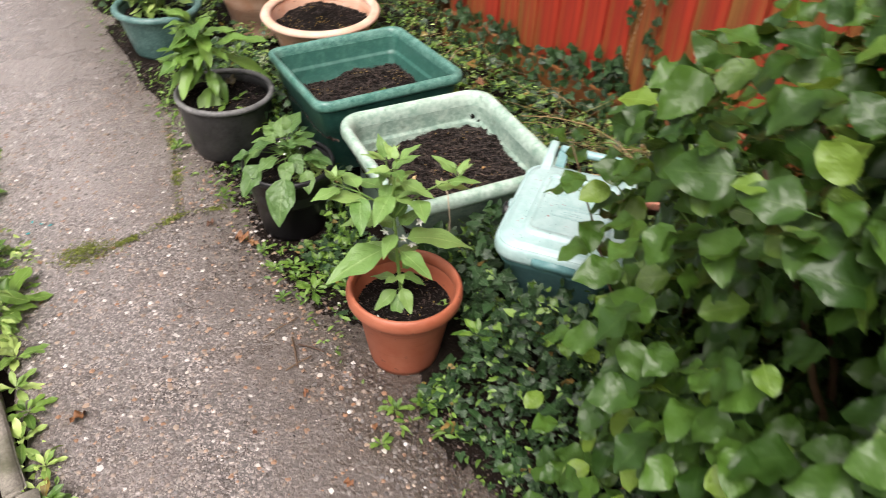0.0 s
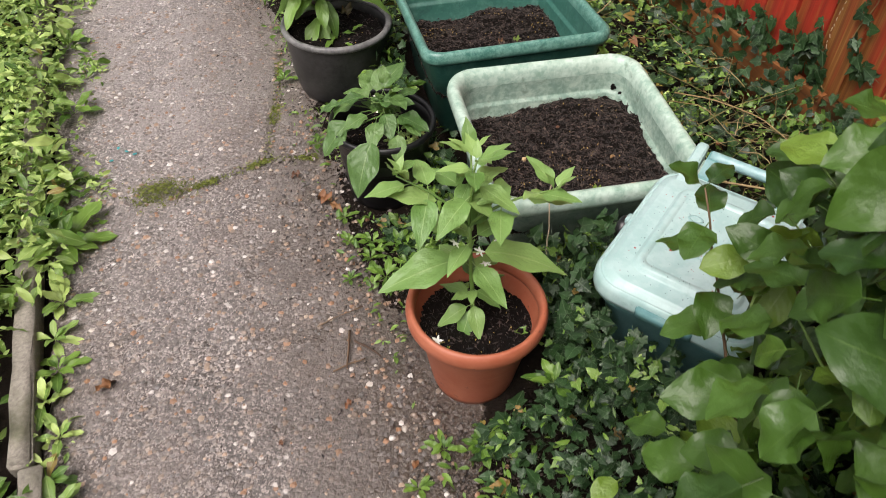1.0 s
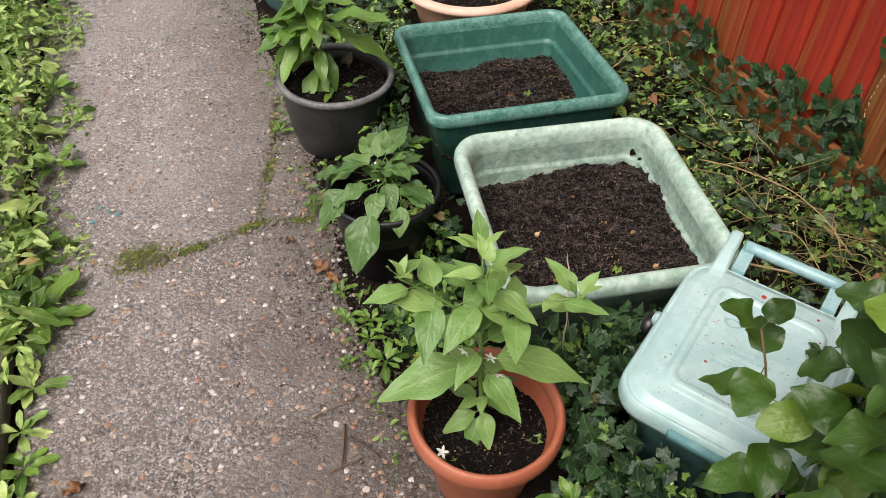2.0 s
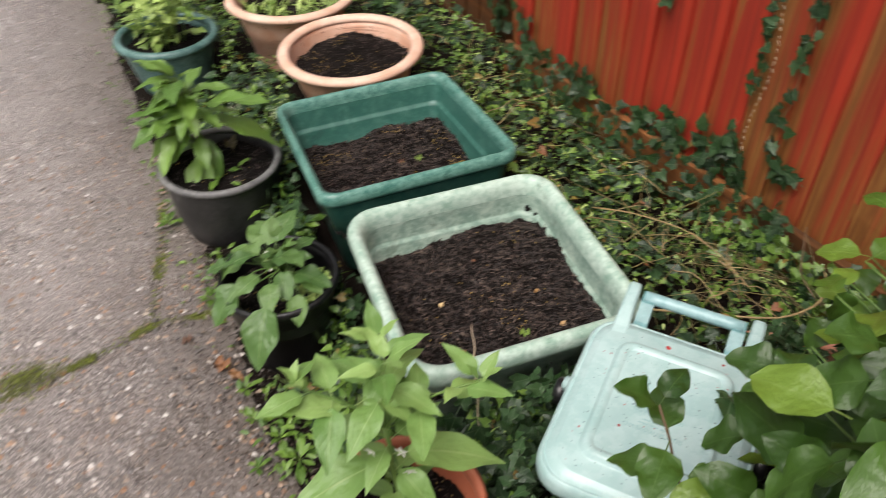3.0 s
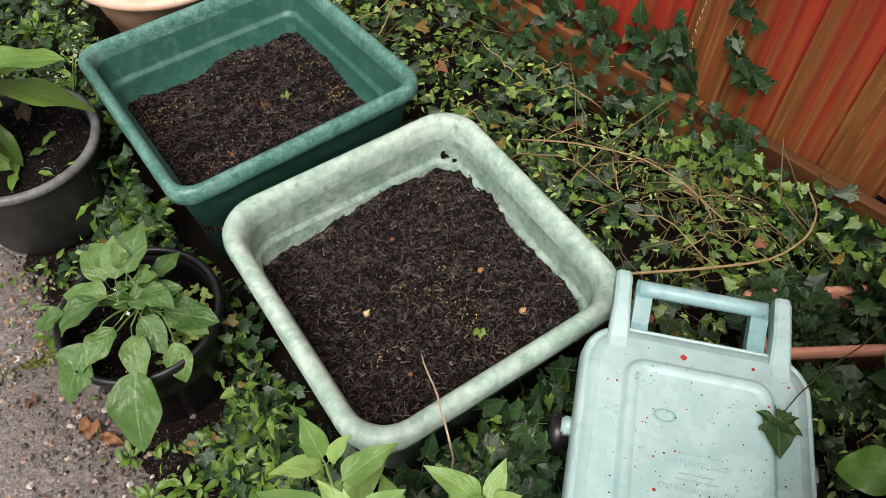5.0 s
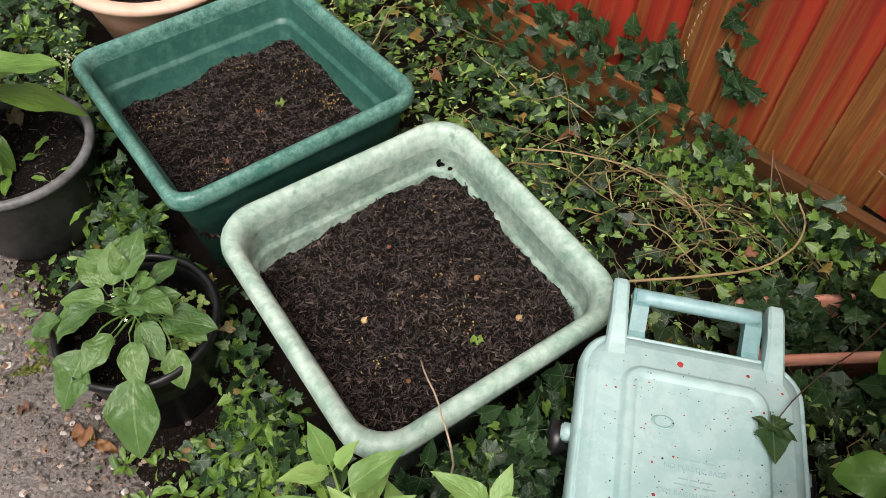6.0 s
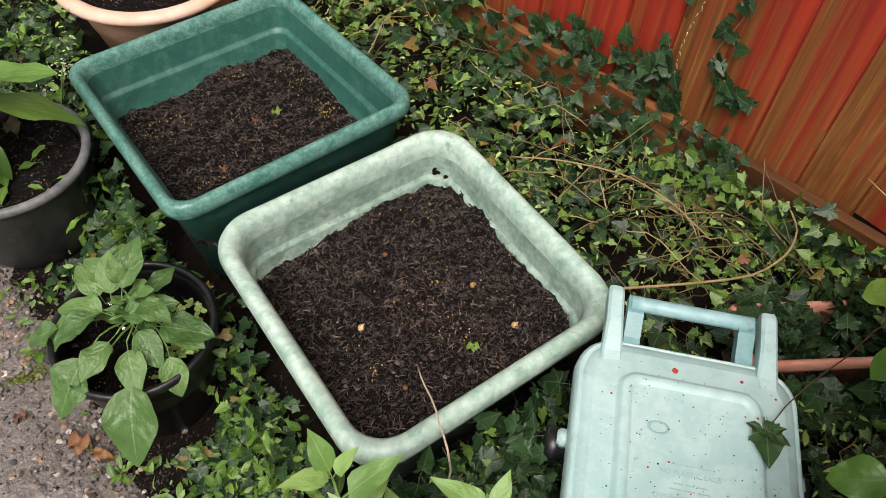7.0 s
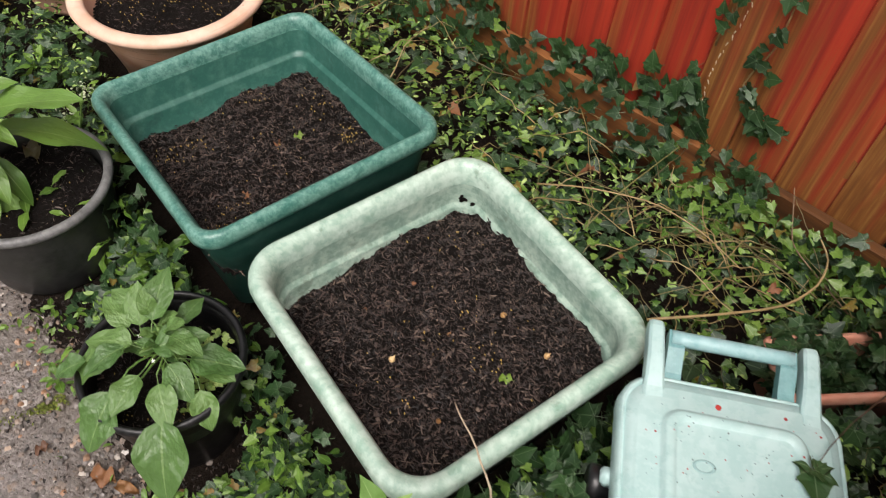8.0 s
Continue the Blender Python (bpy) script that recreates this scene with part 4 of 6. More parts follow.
    for sx in (-1, 1):
        part("lug", from_bm("lug", box_bm(sx * 0.166 - 0.010, sx * 0.166 + 0.010, 0.018, 0.042, -0.062, -0.034, 0.003), CADDY), root)
    part("catch", from_bm("catch", box_bm(-0.055, 0.055, -0.2005, -0.186, -0.046, -0.016, 0.004), CADDY_DARK), lid_ob, "front lip for opening")
    # specks of paint and dirt
    r = np.random.default_rng(5)

    def lid_z(x, y):
        return np.where((abs(x) < 0.084) & (abs(y) < 0.114), 0.0136, np.where((abs(x) < 0.097) & (abs(y) < 0.127), 0.0170, 0.0058))
    for name, mat, n, big, small in (("red_specks", RED_SPOT, 40, 0.0036, 0.0009), ("dark_specks", DARK_SPOT, 150, 0.0021, 0.0007)):
        x, y = r.uniform(-0.125, 0.125, n), r.uniform(-0.155, 0.155, n)
        sz = small + (big - small) * r.beta(0.8, 4, n)
        if name == "red_specks":
            x[0], y[0], sz[0] = -0.021, 0.150, 0.0050
        pos = np.stack([x, y, lid_z(x, y)], 1)
        part(name, Pile().add(Tmpl([(0, 0, 0.12)] + [((0.5 + 0.05 * math.sin(k * 2.3)) * math.cos(k * 0.5236), (0.5 + 0.05 * math.sin(k * 2.3)) * math.sin(k * 0.5236), 0.0) for k in range(12)], [(0, 1 + k, 1 + (k + 1) % 12) for k in range(12)]), frames(pos, np.stack([r.normal(size=n), r.normal(size=n), 0 * x], 1), (0, 0, 1), sz * 1.9)).mesh(name, mat), lid_ob, "scattered specks")["kind"] = "stuff"
    for body_text, y, h in (("NO PLASTIC BAGS", -0.014, 0.0075), ("DIM BAGIAU PLASTIG", -0.050, 0.0075)):
        cu = bpy.data.curves.new("lettering", "FONT")
        cu.body, cu.size, cu.extrude, cu.align_x = body_text, h * 1.35, 0.0004, "CENTER"
        tmp = bpy.data.objects.new("lettering", cu)
        scene.collection.objects.link(tmp)
        bpy.context.view_layer.update()
        me = bpy.data.meshes.new_from_object(tmp.evaluated_get(bpy.context.evaluated_depsgraph_get()))
        bpy.data.objects.remove(tmp)
        me.materials.clear()
        me.materials.append(INK)
        part("lettering", me, lid_ob, "moulded capitals", m=pose(0.0, y, 0.0136))
    # lines of small print too worn to read, and a worn round mark
    for y, w in ((0.002, 0.055), (-0.026, 0.045), (-0.034, 0.055)):
        for x0, x1 in ((-w / 2, -w * 0.2), (-w * 0.14, w * 0.12), (w * 0.18, w / 2)):
            part("print_bar", from_bm("print_bar", box_bm(x0, x1, y - 0.0010, y + 0.0010, 0.0128, 0.0134), INK, False), lid_ob, "worn small print")
    mark = [[(-0.045 + r0 * math.cos(t) * 1.25, 0.050 + r0 * math.sin(t) * 0.8, z) for t in (2 * math.pi * k / 24 for k in range(24))] for r0, z in ((0.013, 0.0128), (0.013, 0.0135), (0.009, 0.0135), (0.009, 0.0128))]
    part("mark", from_bm("mark", stack(mark, False, False), INK), lid_ob, "worn round mark")
    return root, m


caddy, CADDY_M = make_caddy()

# half-buried terracotta trough beyond the caddy
TROUGH = tilted(0.790, 2.022, 0.335, -2, 0.0, 0.0)
rect_planter("trough", TROUGH, 0.36, 0.14, 0.17, 0.016, 0.026, 0.014, 0.05, 0.006, 0.008, TROUGH_CLAY, "empty terracotta trough half buried in ivy", group="")


# ---- plants: tools ----
BLADES = {
    "chilli": ([blade(0.50, 0.36, 1.1, 9, 0.22, d, tw, 0.18, 0.10, k) for k, (d, tw) in enumerate(((0.12, 0.1), (0.32, -0.2), (0.22, 0.3), (0.45, 0.0)))], LEAF_CHILLI),
    "pepper": ([blade(0.66, 0.38, 0.85, 10, 0.28, d + 0.1, tw, 0.25, 0.12, k) for k, (d, tw) in enumerate(((0.15, 0.1), (0.35, -0.2), (0.25, 0.25), (0.5, 0.0)))], LEAF_PEPPER),
    "broad": ([blade(0.43, 0.42, 0.78, 10, 0.34, d + 0.06, tw, 0.22, 0.12, k) for k, (d, tw) in enumerate(((0.18, 0.15), (0.40, -0.25), (0.30, 0.3), (0.55, 0.1)))], LEAF_BROAD),
    "shrub": ([blade(0.76, 0.33, 0.80, 10, fo, d, tw, 0.25, 0.14, k) for k, (d, tw, fo) in enumerate(((0.14, 0.25, 0.30), (0.36, -0.30, 0.22), (0.24, 0.35, 0.42), (0.48, 0.1, 0.25), (0.20, -0.25, 0.10)))], LEAF_SHRUB),
    "lime": ([blade(0.72, 0.38, 0.60, 8, 0.30, d, tw, 0.22, 0.10, k) for k, (d, tw) in enumerate(((0.12, 0.1), (0.30, -0.2), (0.2, 0.3)))], LEAF_LIME),
    "ivy": ([ivy_leaf(k, 1.0 + 0.1 * (k % 3), 0.15 + 0.1 * (k % 2), 0.1 + 0.08 * (k % 3)) for k in range(5)], LEAF_IVY),
    "young_ivy": ([ivy_leaf(10 + k, 0.85 + 0.1 * (k % 3), 0.25, 0.15) for k in range(4)], LEAF_IVY_YOUNG),
    "moss": ([oval(0.5, 0.3, 0.5)], LEAF_MOSS),
    "weed": ([blade(0.42, 0.55, 0.8, 7, 0.35, d, tw, 0.20, 0.16, k) for k, (d, tw) in enumerate(((0.25, 0.1), (0.45, -0.2), (0.35, 0.2)))], LEAF_WEED),
    "bright": ([blade(0.40, 0.52, 0.8, 7, 0.35, d, tw, 0.15, 0.18, k) for k, (d, tw) in enumerate(((0.25, 0.1), (0.45, -0.2), (0.35, 0.2)))], LEAF_BRIGHT),
}
LEAF_MESH = {k: [Pile().add(t, EYE4).mesh(k + "_leaf", mat) for t in ts] for k, (ts, mat) in BLADES.items()}
count = [0]


def leaf(parent, kind, base, growth, up, size, name="leaf"):
    """One leaf as a part, on a mesh shared with its like."""
    count[0] += 1
    ms = LEAF_MESH[kind]
    m = Matrix(frames(base, growth, up, size)[0].tolist())
    return part(name, ms[count[0] % len(ms)], parent, m=m)


def around(az, el):
    a, e = radians(az), radians(el)
    return np.array((math.cos(a) * math.cos(e), math.sin(a) * math.cos(e), math.sin(e)))


def sprout(parent, kind, base, az, el, size):
    """A leaf leaving its stem at an angle; its face turned up."""
    g = around(az, el)
    up = around(az, el + 90) if el < 75 else around(az + 180, 20)
    return leaf(parent, kind, base, g, up, size)


def stem(parent, pts, r0, r1, mat=STEM_GREEN, name="stem", sides=7):
    return part(name, Pile().add(tube(pts, np.linspace(r0, r1, len(pts)), sides), EYE4).mesh(name, mat), parent)


def flower(parent, pos, facing, size):
    """Five narrow white petals round a pale eye."""
    pile = Pile()
    f = np.asarray(facing, float) / np.linalg.norm(facing)
    a = np.cross(f, (0.3, 0.8, 0.5))
    a /= np.linalg.norm(a)
    b = np.cross(f, a)
    for k in range(5):
        t = 2 * math.pi * k / 5
        d = math.cos(t) * a + math.sin(t) * b
        pile.add(oval(0.5, 0.2, 0.1), frames(pos, d + 0.35 * f, f, size))
    return part("flower", pile.mesh("flower", PETAL), parent, "small white flower")


# ---- chilli in the terracotta pot ----
chilli = thing("chilli_plant", Matrix.Translation(TERRA @ Vector((0, 0, 0.185))) @ Matrix.Scale(1.05, 4), "leafy green chilli plant with small white flowers in the terracotta pot", "plant")
main = bent((0.0, 0.0, -0.01), (-0.030, 0.020, 0.262), 0, 9, 0.003, 2)
stem(chilli, main, 0.0055, 0.0040)
forks = [bent(main[-1], main[-1] + np.array(d), 0.01, 6, 0.003, k) for k, d in enumerate(((-0.140, -0.02, 0.105), (0.005, 0.015, 0.150), (0.150, 0.035, 0.105), (-0.03, 0.105, 0.09)))]
for fk in forks:
    stem(chilli, fk, 0.0035, 0.0018)
# height on the stem, direction, rise, length
for h, az, el, ln in ((0.07, 165, 5, 0.070), (0.05, 218, -20, 0.080), (0.045, 262, -30, 0.078), (0.06, 300, -32, 0.075), (0.09, 345, 0, 0.060), (0.10, 40, 10, 0.065), (0.11, 110, 15, 0.070), (0.08, 235, 20, 0.05), (0.09, 285, 25, 0.045),
                      (0.18, 213, -6, 0.155), (0.19, 12, 8, 0.150), (0.17, 325, -14, 0.115), (0.21, 130, 14, 0.110), (0.22, 50, 14, 0.105), (0.235, 178, 10, 0.120), (0.235, 80, 24, 0.095), (0.215, 258, 5, 0.085), (0.15, 150, 5, 0.09), (0.14, 60, 5, 0.085)):
    k = h / 0.247 * (len(main) - 1)
    b = main[int(k)] + (main[min(int(k) + 1, len(main) - 1)] - main[int(k)]) * (k - int(k))
    sprout(chilli, "chilli", b, az, el, ln * (1.0 if h < 0.13 else 1.08 if ln > 0.14 else 0.92))
r = np.random.default_rng(21)
for j, fk in enumerate(forks):
    for i, (az, el, ln) in enumerate(((200, 6, 0.092), (20, 4, 0.086), (290, -2, 0.085), (110, 12, 0.080), (245, 18, 0.070), (160, 36, 0.062), (330, 42, 0.058), (65, 30, 0.060), (250, 58, 0.046), (60, 65, 0.040))):
        sprout(chilli, "chilli", fk[min(2 + i // 2, 5)], az + 47 * j + r.normal(0, 14), el + r.normal(0, 9), ln * r.uniform(0.8, 1.2))
for q, d in (((-0.045, -0.02, 0.25), (-0.3, -0.9, -0.2)), ((0.02, -0.03, 0.225), (0.2, -0.9, -0.3)), ((-0.005, 0.02, 0.20), (-0.2, -0.8, 0.1)), ((-0.06, -0.085, 0.012), (0, -0.5, 0.8)), ((0.035, 0.0, 0.27), (0.4, -0.6, 0.2))):
    flower(chilli, q, d, 0.014)
for a in range(9):
    sprout(chilli, "young_ivy", (0.10 * math.cos(a * 2.1), 0.10 * math.sin(a * 2.1), 0.0), a * 70, 30, 0.018)

# ---- pepper in the black pot ----
pepper = thing("pepper_plant", Matrix.Translation(SMALL @ Vector((0.020, -0.004, 0.207))) @ Matrix.Scale(0.94, 4), "young pepper plant with drooping broad leaves in the black pot", "plant")
main = bent((0.0, 0.0, -0.01), (-0.012, 0.012, 0.125), 0, 7, 0.003, 3)
stem(pepper, main, 0.0055, 0.0040)
r = np.random.default_rng(20)
# where each leaf's stalk ends, its direction, rise and length
for base, az, el, ln in (((0.006, -0.122, 0.092), 266, -26, 0.148), ((-0.070, -0.076, 0.098), 232, -24, 0.124), ((-0.070, 0.000, 0.104), 203, -6, 0.105), ((0.024, -0.045, 0.104), 350, 2, 0.104), ((-0.050, -0.020, 0.128), 215, 14, 0.080), ((0.005, -0.010, 0.138), 320, 22, 0.080), ((0.020, 0.010, 0.110), 60, 26, 0.065), ((-0.025, 0.030, 0.120), 140, 22, 0.085), ((-0.010, -0.075, 0.100), 285, 0, 0.085), ((0.062, -0.085, 0.086), 285, -28, 0.080),
                         ((-0.022, 0.000, 0.130), 75, 48, 0.095), ((-0.040, -0.040, 0.122), 10, 16, 0.105), ((0.000, -0.045, 0.112), 305, -6, 0.080), ((-0.045, 0.005, 0.112), 92, 50, 0.082), ((-0.060, 0.010, 0.106), 128, 40, 0.075), ((0.030, -0.030, 0.100), 330, 0, 0.095),
                         ((-0.070, -0.110, 0.070), 205, -10, 0.058), ((-0.135, -0.020, 0.082), 190, -8, 0.070), ((-0.035, -0.030, 0.122), 165, 20, 0.085), ((-0.030, -0.060, 0.104), 240, 4, 0.085)):
    stem(pepper, bent(main[3], base, 0.014, 6, 0.002, int(az)), 0.0026, 0.0017)
    sprout(pepper, "pepper", base, az, el, ln * (1.02 if ln > 0.13 else 0.98))
for k in range(26):
    sprout(pepper, "pepper", main[3 + k % 4] + r.normal(0, 0.012, 3), r.uniform(0, 360), r.uniform(25, 75), r.uniform(0.030, 0.058))
for q in ((-0.02, -0.045, 0.10), (-0.045, 0.0, 0.12), (0.03, -0.02, 0.11)):
    flower(pepper, q, (0, -0.7, 0.6), 0.005)
r = np.random.default_rng(22)
seedlings = thing("seedlings", Matrix.Translation(SMALL @ Vector((0, 0, 0.197))), "tiny round-leaved seedlings on the compost of the black pot", "seedlings", kind="")
pile = Pile()
for k in range(90):
    a, d = r.uniform(-0.9, 0.9) - 0.2, 0.06 + 0.06 * r.random()
    c = np.array((d * math.cos(a), d * math.sin(a), 0.012 + 0.03 * r.random()))
    g, up = scatter_dirs(r, 3, 0.3)
    pile.add(oval(0.85, 0.1, 0.1), frames(c, g, up, r.uniform(0.010, 0.017)))
part("leaves", pile.mesh("leaves", LEAF_BRIGHT), seedlings)["kind"] = "stuff"

# ---- broad-leaved plant in the faded pot ----
broad = thing("broad_leaved_plant", Matrix.Translation(BIG @ Vector((0, 0, 0.215))), "tall plant with long broad green leaves in the faded black pot", "plant")
main = bent((-0.03, 0.0, -0.01), (-0.080, 0.03, 0.285), 0, 8, 0.004, 4)
stem(broad, main, 0.0075, 0.0050)
side = bent(main[2], (-0.125, -0.06, 0.215), 0.0, 6, 0.004, 5)
stem(broad, side, 0.005, 0.003)
for h, az, el, ln in ((0.05, 235, -30, 0.16), (0.06, 205, -24, 0.17), (0.08, 290, -35, 0.13), (0.10, 170, -10, 0.15), (0.16, 8, 6, 0.19), (0.20, 0, 20, 0.20), (0.14, 140, 0, 0.15), (0.15, 255, -12, 0.14), (0.17, 60, 10, 0.15),
                      (0.19, 215, -5, 0.15), (0.20, 185, 8, 0.15), (0.21, 110, 12, 0.14), (0.22, 300, 0, 0.13), (0.23, 240, 10, 0.14), (0.24, 20, 25, 0.12), (0.24, 160, 28, 0.12), (0.245, 90, 40, 0.11), (0.245, 270, 42, 0.10), (0.25, 330, 55, 0.09), (0.25, 200, 60, 0.09), (0.13, 320, -22, 0.13),
                      (0.16, 195, -18, 0.14), (0.18, 275, 5, 0.12), (0.20, 330, 5, 0.12), (0.22, 150, -5, 0.13), (0.10, 260, -28, 0.14)):
    q = h / 0.25 * (len(main) - 1)
    sprout(broad, "broad", main[min(int(q), len(main) - 1)], az, el, ln * (1.0 if az in (8, 0) else 0.84))
for k, (az, el, ln) in enumerate(((220, -20, 0.14), (170, 0, 0.14), (260, -10, 0.13), (190, 20, 0.13), (130, 25, 0.11), (280, 25, 0.11), (215, 50, 0.10), (240, 0, 0.13), (200, -30, 0.13))):
    sprout(broad, "broad", side[min(3 + k // 4, 5)], az, el, 0.85 * ln)
r = np.random.default_rng(26)
for k in range(26):
    sprout(broad, "broad", main[4 + k % 4] + r.normal(0, 0.008, 3), r.uniform(110, 310), r.uniform(-22, 45), r.uniform(0.080, 0.130))
for a in range(7):
    sprout(broad, "weed", (0.06 + 0.05 * math.cos(a * 1.9), -0.05 + 0.06 * math.sin(a * 1.9), 0.002), a * 55, 25, 0.035 + 0.01 * (a % 3))

# ---- bushy plant in the teal pot ----
teal_plant = thing("leafy_plant", Matrix.Translation(TEALP @ Vector((0, 0, 0.185))), "bushy bright green leafy plant in the teal pot", "plant")
r = np.random.default_rng(23)
for k in range(11):
    a, d = 2.4 * k, 0.022 * math.sqrt(k)
    p = bent((d * math.cos(a), d * math.sin(a), -0.01), (2.0 * d * math.cos(a) * 1.0, 2.0 * d * math.sin(a), 0.16 + 0.08 * r.random()), 0, 6, 0.004, k)
    stem(teal_plant, p, 0.003, 0.0015, sides=5)
    for j in range(11):
        sprout(teal_plant, "bright", p[min(1 + j // 2, 5)], r.uniform(0, 360), r.uniform(-20, 55), r.uniform(0.05, 0.10))

# grass and weeds in the further round planters
for m, n, seed, lab in ((PINK_B, 260, 24, "short green weeds and grass in the round planter"), (PINK_C, 200, 25, "short green weeds in the round planter")):
    r = np.random.default_rng(seed)
    a, d = r.uniform(0, 6.28, n), 0.20 * np.sqrt(r.random(n))
    pos = np.stack([d * np.cos(a), d * np.sin(a), np.full(n, 0.20)], 1)
    g = np.stack([r.normal(0, 0.5, n), r.normal(0, 0.5, n), r.uniform(0.3, 1, n)], 1)
    pile = Pile().add(oval(0.3, 0.3, 0.3), frames(pos, g, (0.1, 0.2, 1), r.uniform(0.03, 0.075, n)))
    whole("weeds", pile.mesh("weeds", LEAF_BRIGHT), m, lab, "weeds", kind="stuff")

# ---- bulbs and small things on the compost ----
bm = stack([circle(rr, z, 14) for rr, z in ((0.002, 0.0), (0.0065, 0.002), (0.0095, 0.008), (0.0085, 0.013), (0.0045, 0.017), (0.0018, 0.021), (0.001, 0.026))])
bulb_mesh = from_bm("bulb", bm, BULB)
INV = PALE_BOX.inverted()
first = None
for k, (s, u) in enumerate(((1.229, 1.768), (1.457, 1.575), (1.467, 1.697), (1.357, 1.740), (1.275, 1.893), (1.383, 1.877), (1.219, 1.618))):
    q = INV @ P(s, u, 0.235)
    m = PALE_BOX @ pose(q.x, q.y, pale_soil(q.x, q.y) - 0.004, 35 * math.sin(k * 2.2), 40 * math.cos(k * 1.4), 50 * k)
    ob = whole("onion_bulb", bulb_mesh, m, "small golden onion bulb pressed into the compost", "bulb", "bulbs in the compost")
    ob.scale = (0.72 - 0.2 * (k > 2),) * 3
    if k > 2:
        ob.data = bulb_mesh.copy()
        ob.data.materials[0] = DEAD
        tagged(ob, "rusty brown shrivelled bulb skin in the compost")


def litter(m, size, mat, label, kind="leaf"):
    me = Pile().add(blade(0.62, 0.45, 0.7, 8, 0.7, 0.45, 0.9, 0.15, 0.55, 3), EYE4).mesh("fallen_leaf", mat)
    return whole("fallen_leaf", me, m @ Matrix.Diagonal((size, size, size, 1)), label, "leaf")


litter(GREEN_BOX @ pose(0.11, 0.03, green_soil(0.11, 0.03) + 0.006, 0, 0, 70), 0.028, LEAF_LIME, "pale green leaf scrap lying on the compost")
litter(GREEN_BOX @ pose(0.03, 0.03, green_soil(0.03, 0.03) + 0.006, 0, 0, -30), 0.030, DEAD, "dark red leaf scrap lying on the compost")
litter(GREEN_BOX @ pose(-0.10, -0.08, green_soil(-0.10, -0.08) + 0.006, 0, 0, 20), 0.030, DEAD, "dark red leaf scrap lying on the compost")
q = INV @ P(1.375, 1.578, 0.235)
litter(PALE_BOX @ pose(q.x, q.y, pale_soil(q.x, q.y) + 0.006, 0, 0, 40), 0.028, LEAF_LIME, "pale green leaf scrap lying on the compost")
for s, u, a, sz in ((0.735, 2.01, 30, 0.060), (0.675, 2.175, 80, 0.030), (0.04, 1.535, -60, 0.050), (0.73, 2.02, 200, 0.045), (0.58, 0.98, 20, 0.03), (0.62, 1.32, 120, 0.022), (0.44, 1.25, 10, 0.018), (0.70, 1.10, 320, 0.026)):
    litter(L(s, u, 0.012, 8, 10, a), sz, DEAD, "fallen orange-brown leaf on the damp path")
q = BIG @ Vector((0.05, 0.05, 0.232))
litter(Matrix.Translation(q) @ pose(0, 0, 0, 20, 10, 30), 0.065, STRAW, "withered straw-coloured leaf on the compost")

# bare pale stalk leaning on the pale planter
stalk = np.concatenate([bent(P(1.150, 1.415, 0.12), P(1.135, 1.430, 0.405), 0.0, 8, 0.002, 4), bent(P(1.135, 1.430, 0.405), P(1.215, 1.585, 0.352), 0.004, 8, 0.0015, 5)[1:]])
tall = Pile().add(tube(stalk, np.linspace(0.0024, 0.0014, len(stalk))), EYE4).mesh("dry_stalk", STALK)
whole("dry_stalk", tall, Matrix(), "thin bare dry stalk standing against the pale planter", "stalk")

# twigs on the path
for (s0, u0), (s1, u1), rr in (((0.589, 1.566), (0.717, 1.594), 0.0018), ((0.664, 1.527), (0.629, 1.416), 0.0032), ((0.668, 1.492), (0.718, 1.423), 0.0035), ((0.595, 1.417), (0.680, 1.43), 0.0025)):
    me = Pile().add(tube(bent((s0, u0, 0.008), (s1, u1, 0.008), 0.002, 7, 0.0012, int(u0 * 100)), np.linspace(rr, rr * 0.7, 7)), EYE4).mesh("twig", STEM_BROWN)
    whole("twig", me, BASE, "thin brown twig lying on the path", "twig", "twigs on the path")

# ---- shrub beside the path ----
shrub = thing("shrub", BASE, "dense evergreen shrub with large glossy heart-shaped leaves beside the path", "shrub")
SC, SR = np.array((1.54, 0.22, 0.62)), np.array((0.62, 0.74, 0.92))
for k in range(9):
    a = k * 0.7
    top = SC + SR * 0.8 * np.array((math.cos(a) * 0.8 - 0.15, math.sin(a) * 0.8, 0.55 + 0.3 * math.sin(k * 1.9)))
    stem(shrub, bent((SC[0] + 0.07 * math.cos(a), SC[1] + 0.07 * math.sin(a), 0.02), top, 0.06, 12, 0.010, k), 0.013, 0.004, STEM_BROWN, "branch")
r = np.random.default_rng(31)
# dark hollows that reach into the leaves: mouth, direction, half width
HOLLOWS = [((0.865, 0.232, 0.997), (0.740, 0.225, -0.635), 0.115), ((0.960, 0.430, 1.190), (0.790, 0.430, -0.430), 0.075)]


def in_hollow(p, mouth, way, wide):
    way = np.array(way) / np.linalg.norm(way)
    w = p - np.array(mouth)
    along = float(w @ way)
    return -0.1 < along < 0.45 + 3 * wide * (wide > 0.1) and np.linalg.norm(w - along * way) < wide + 0.03 * math.sin(p[2] * 31 + p[0] * 17)




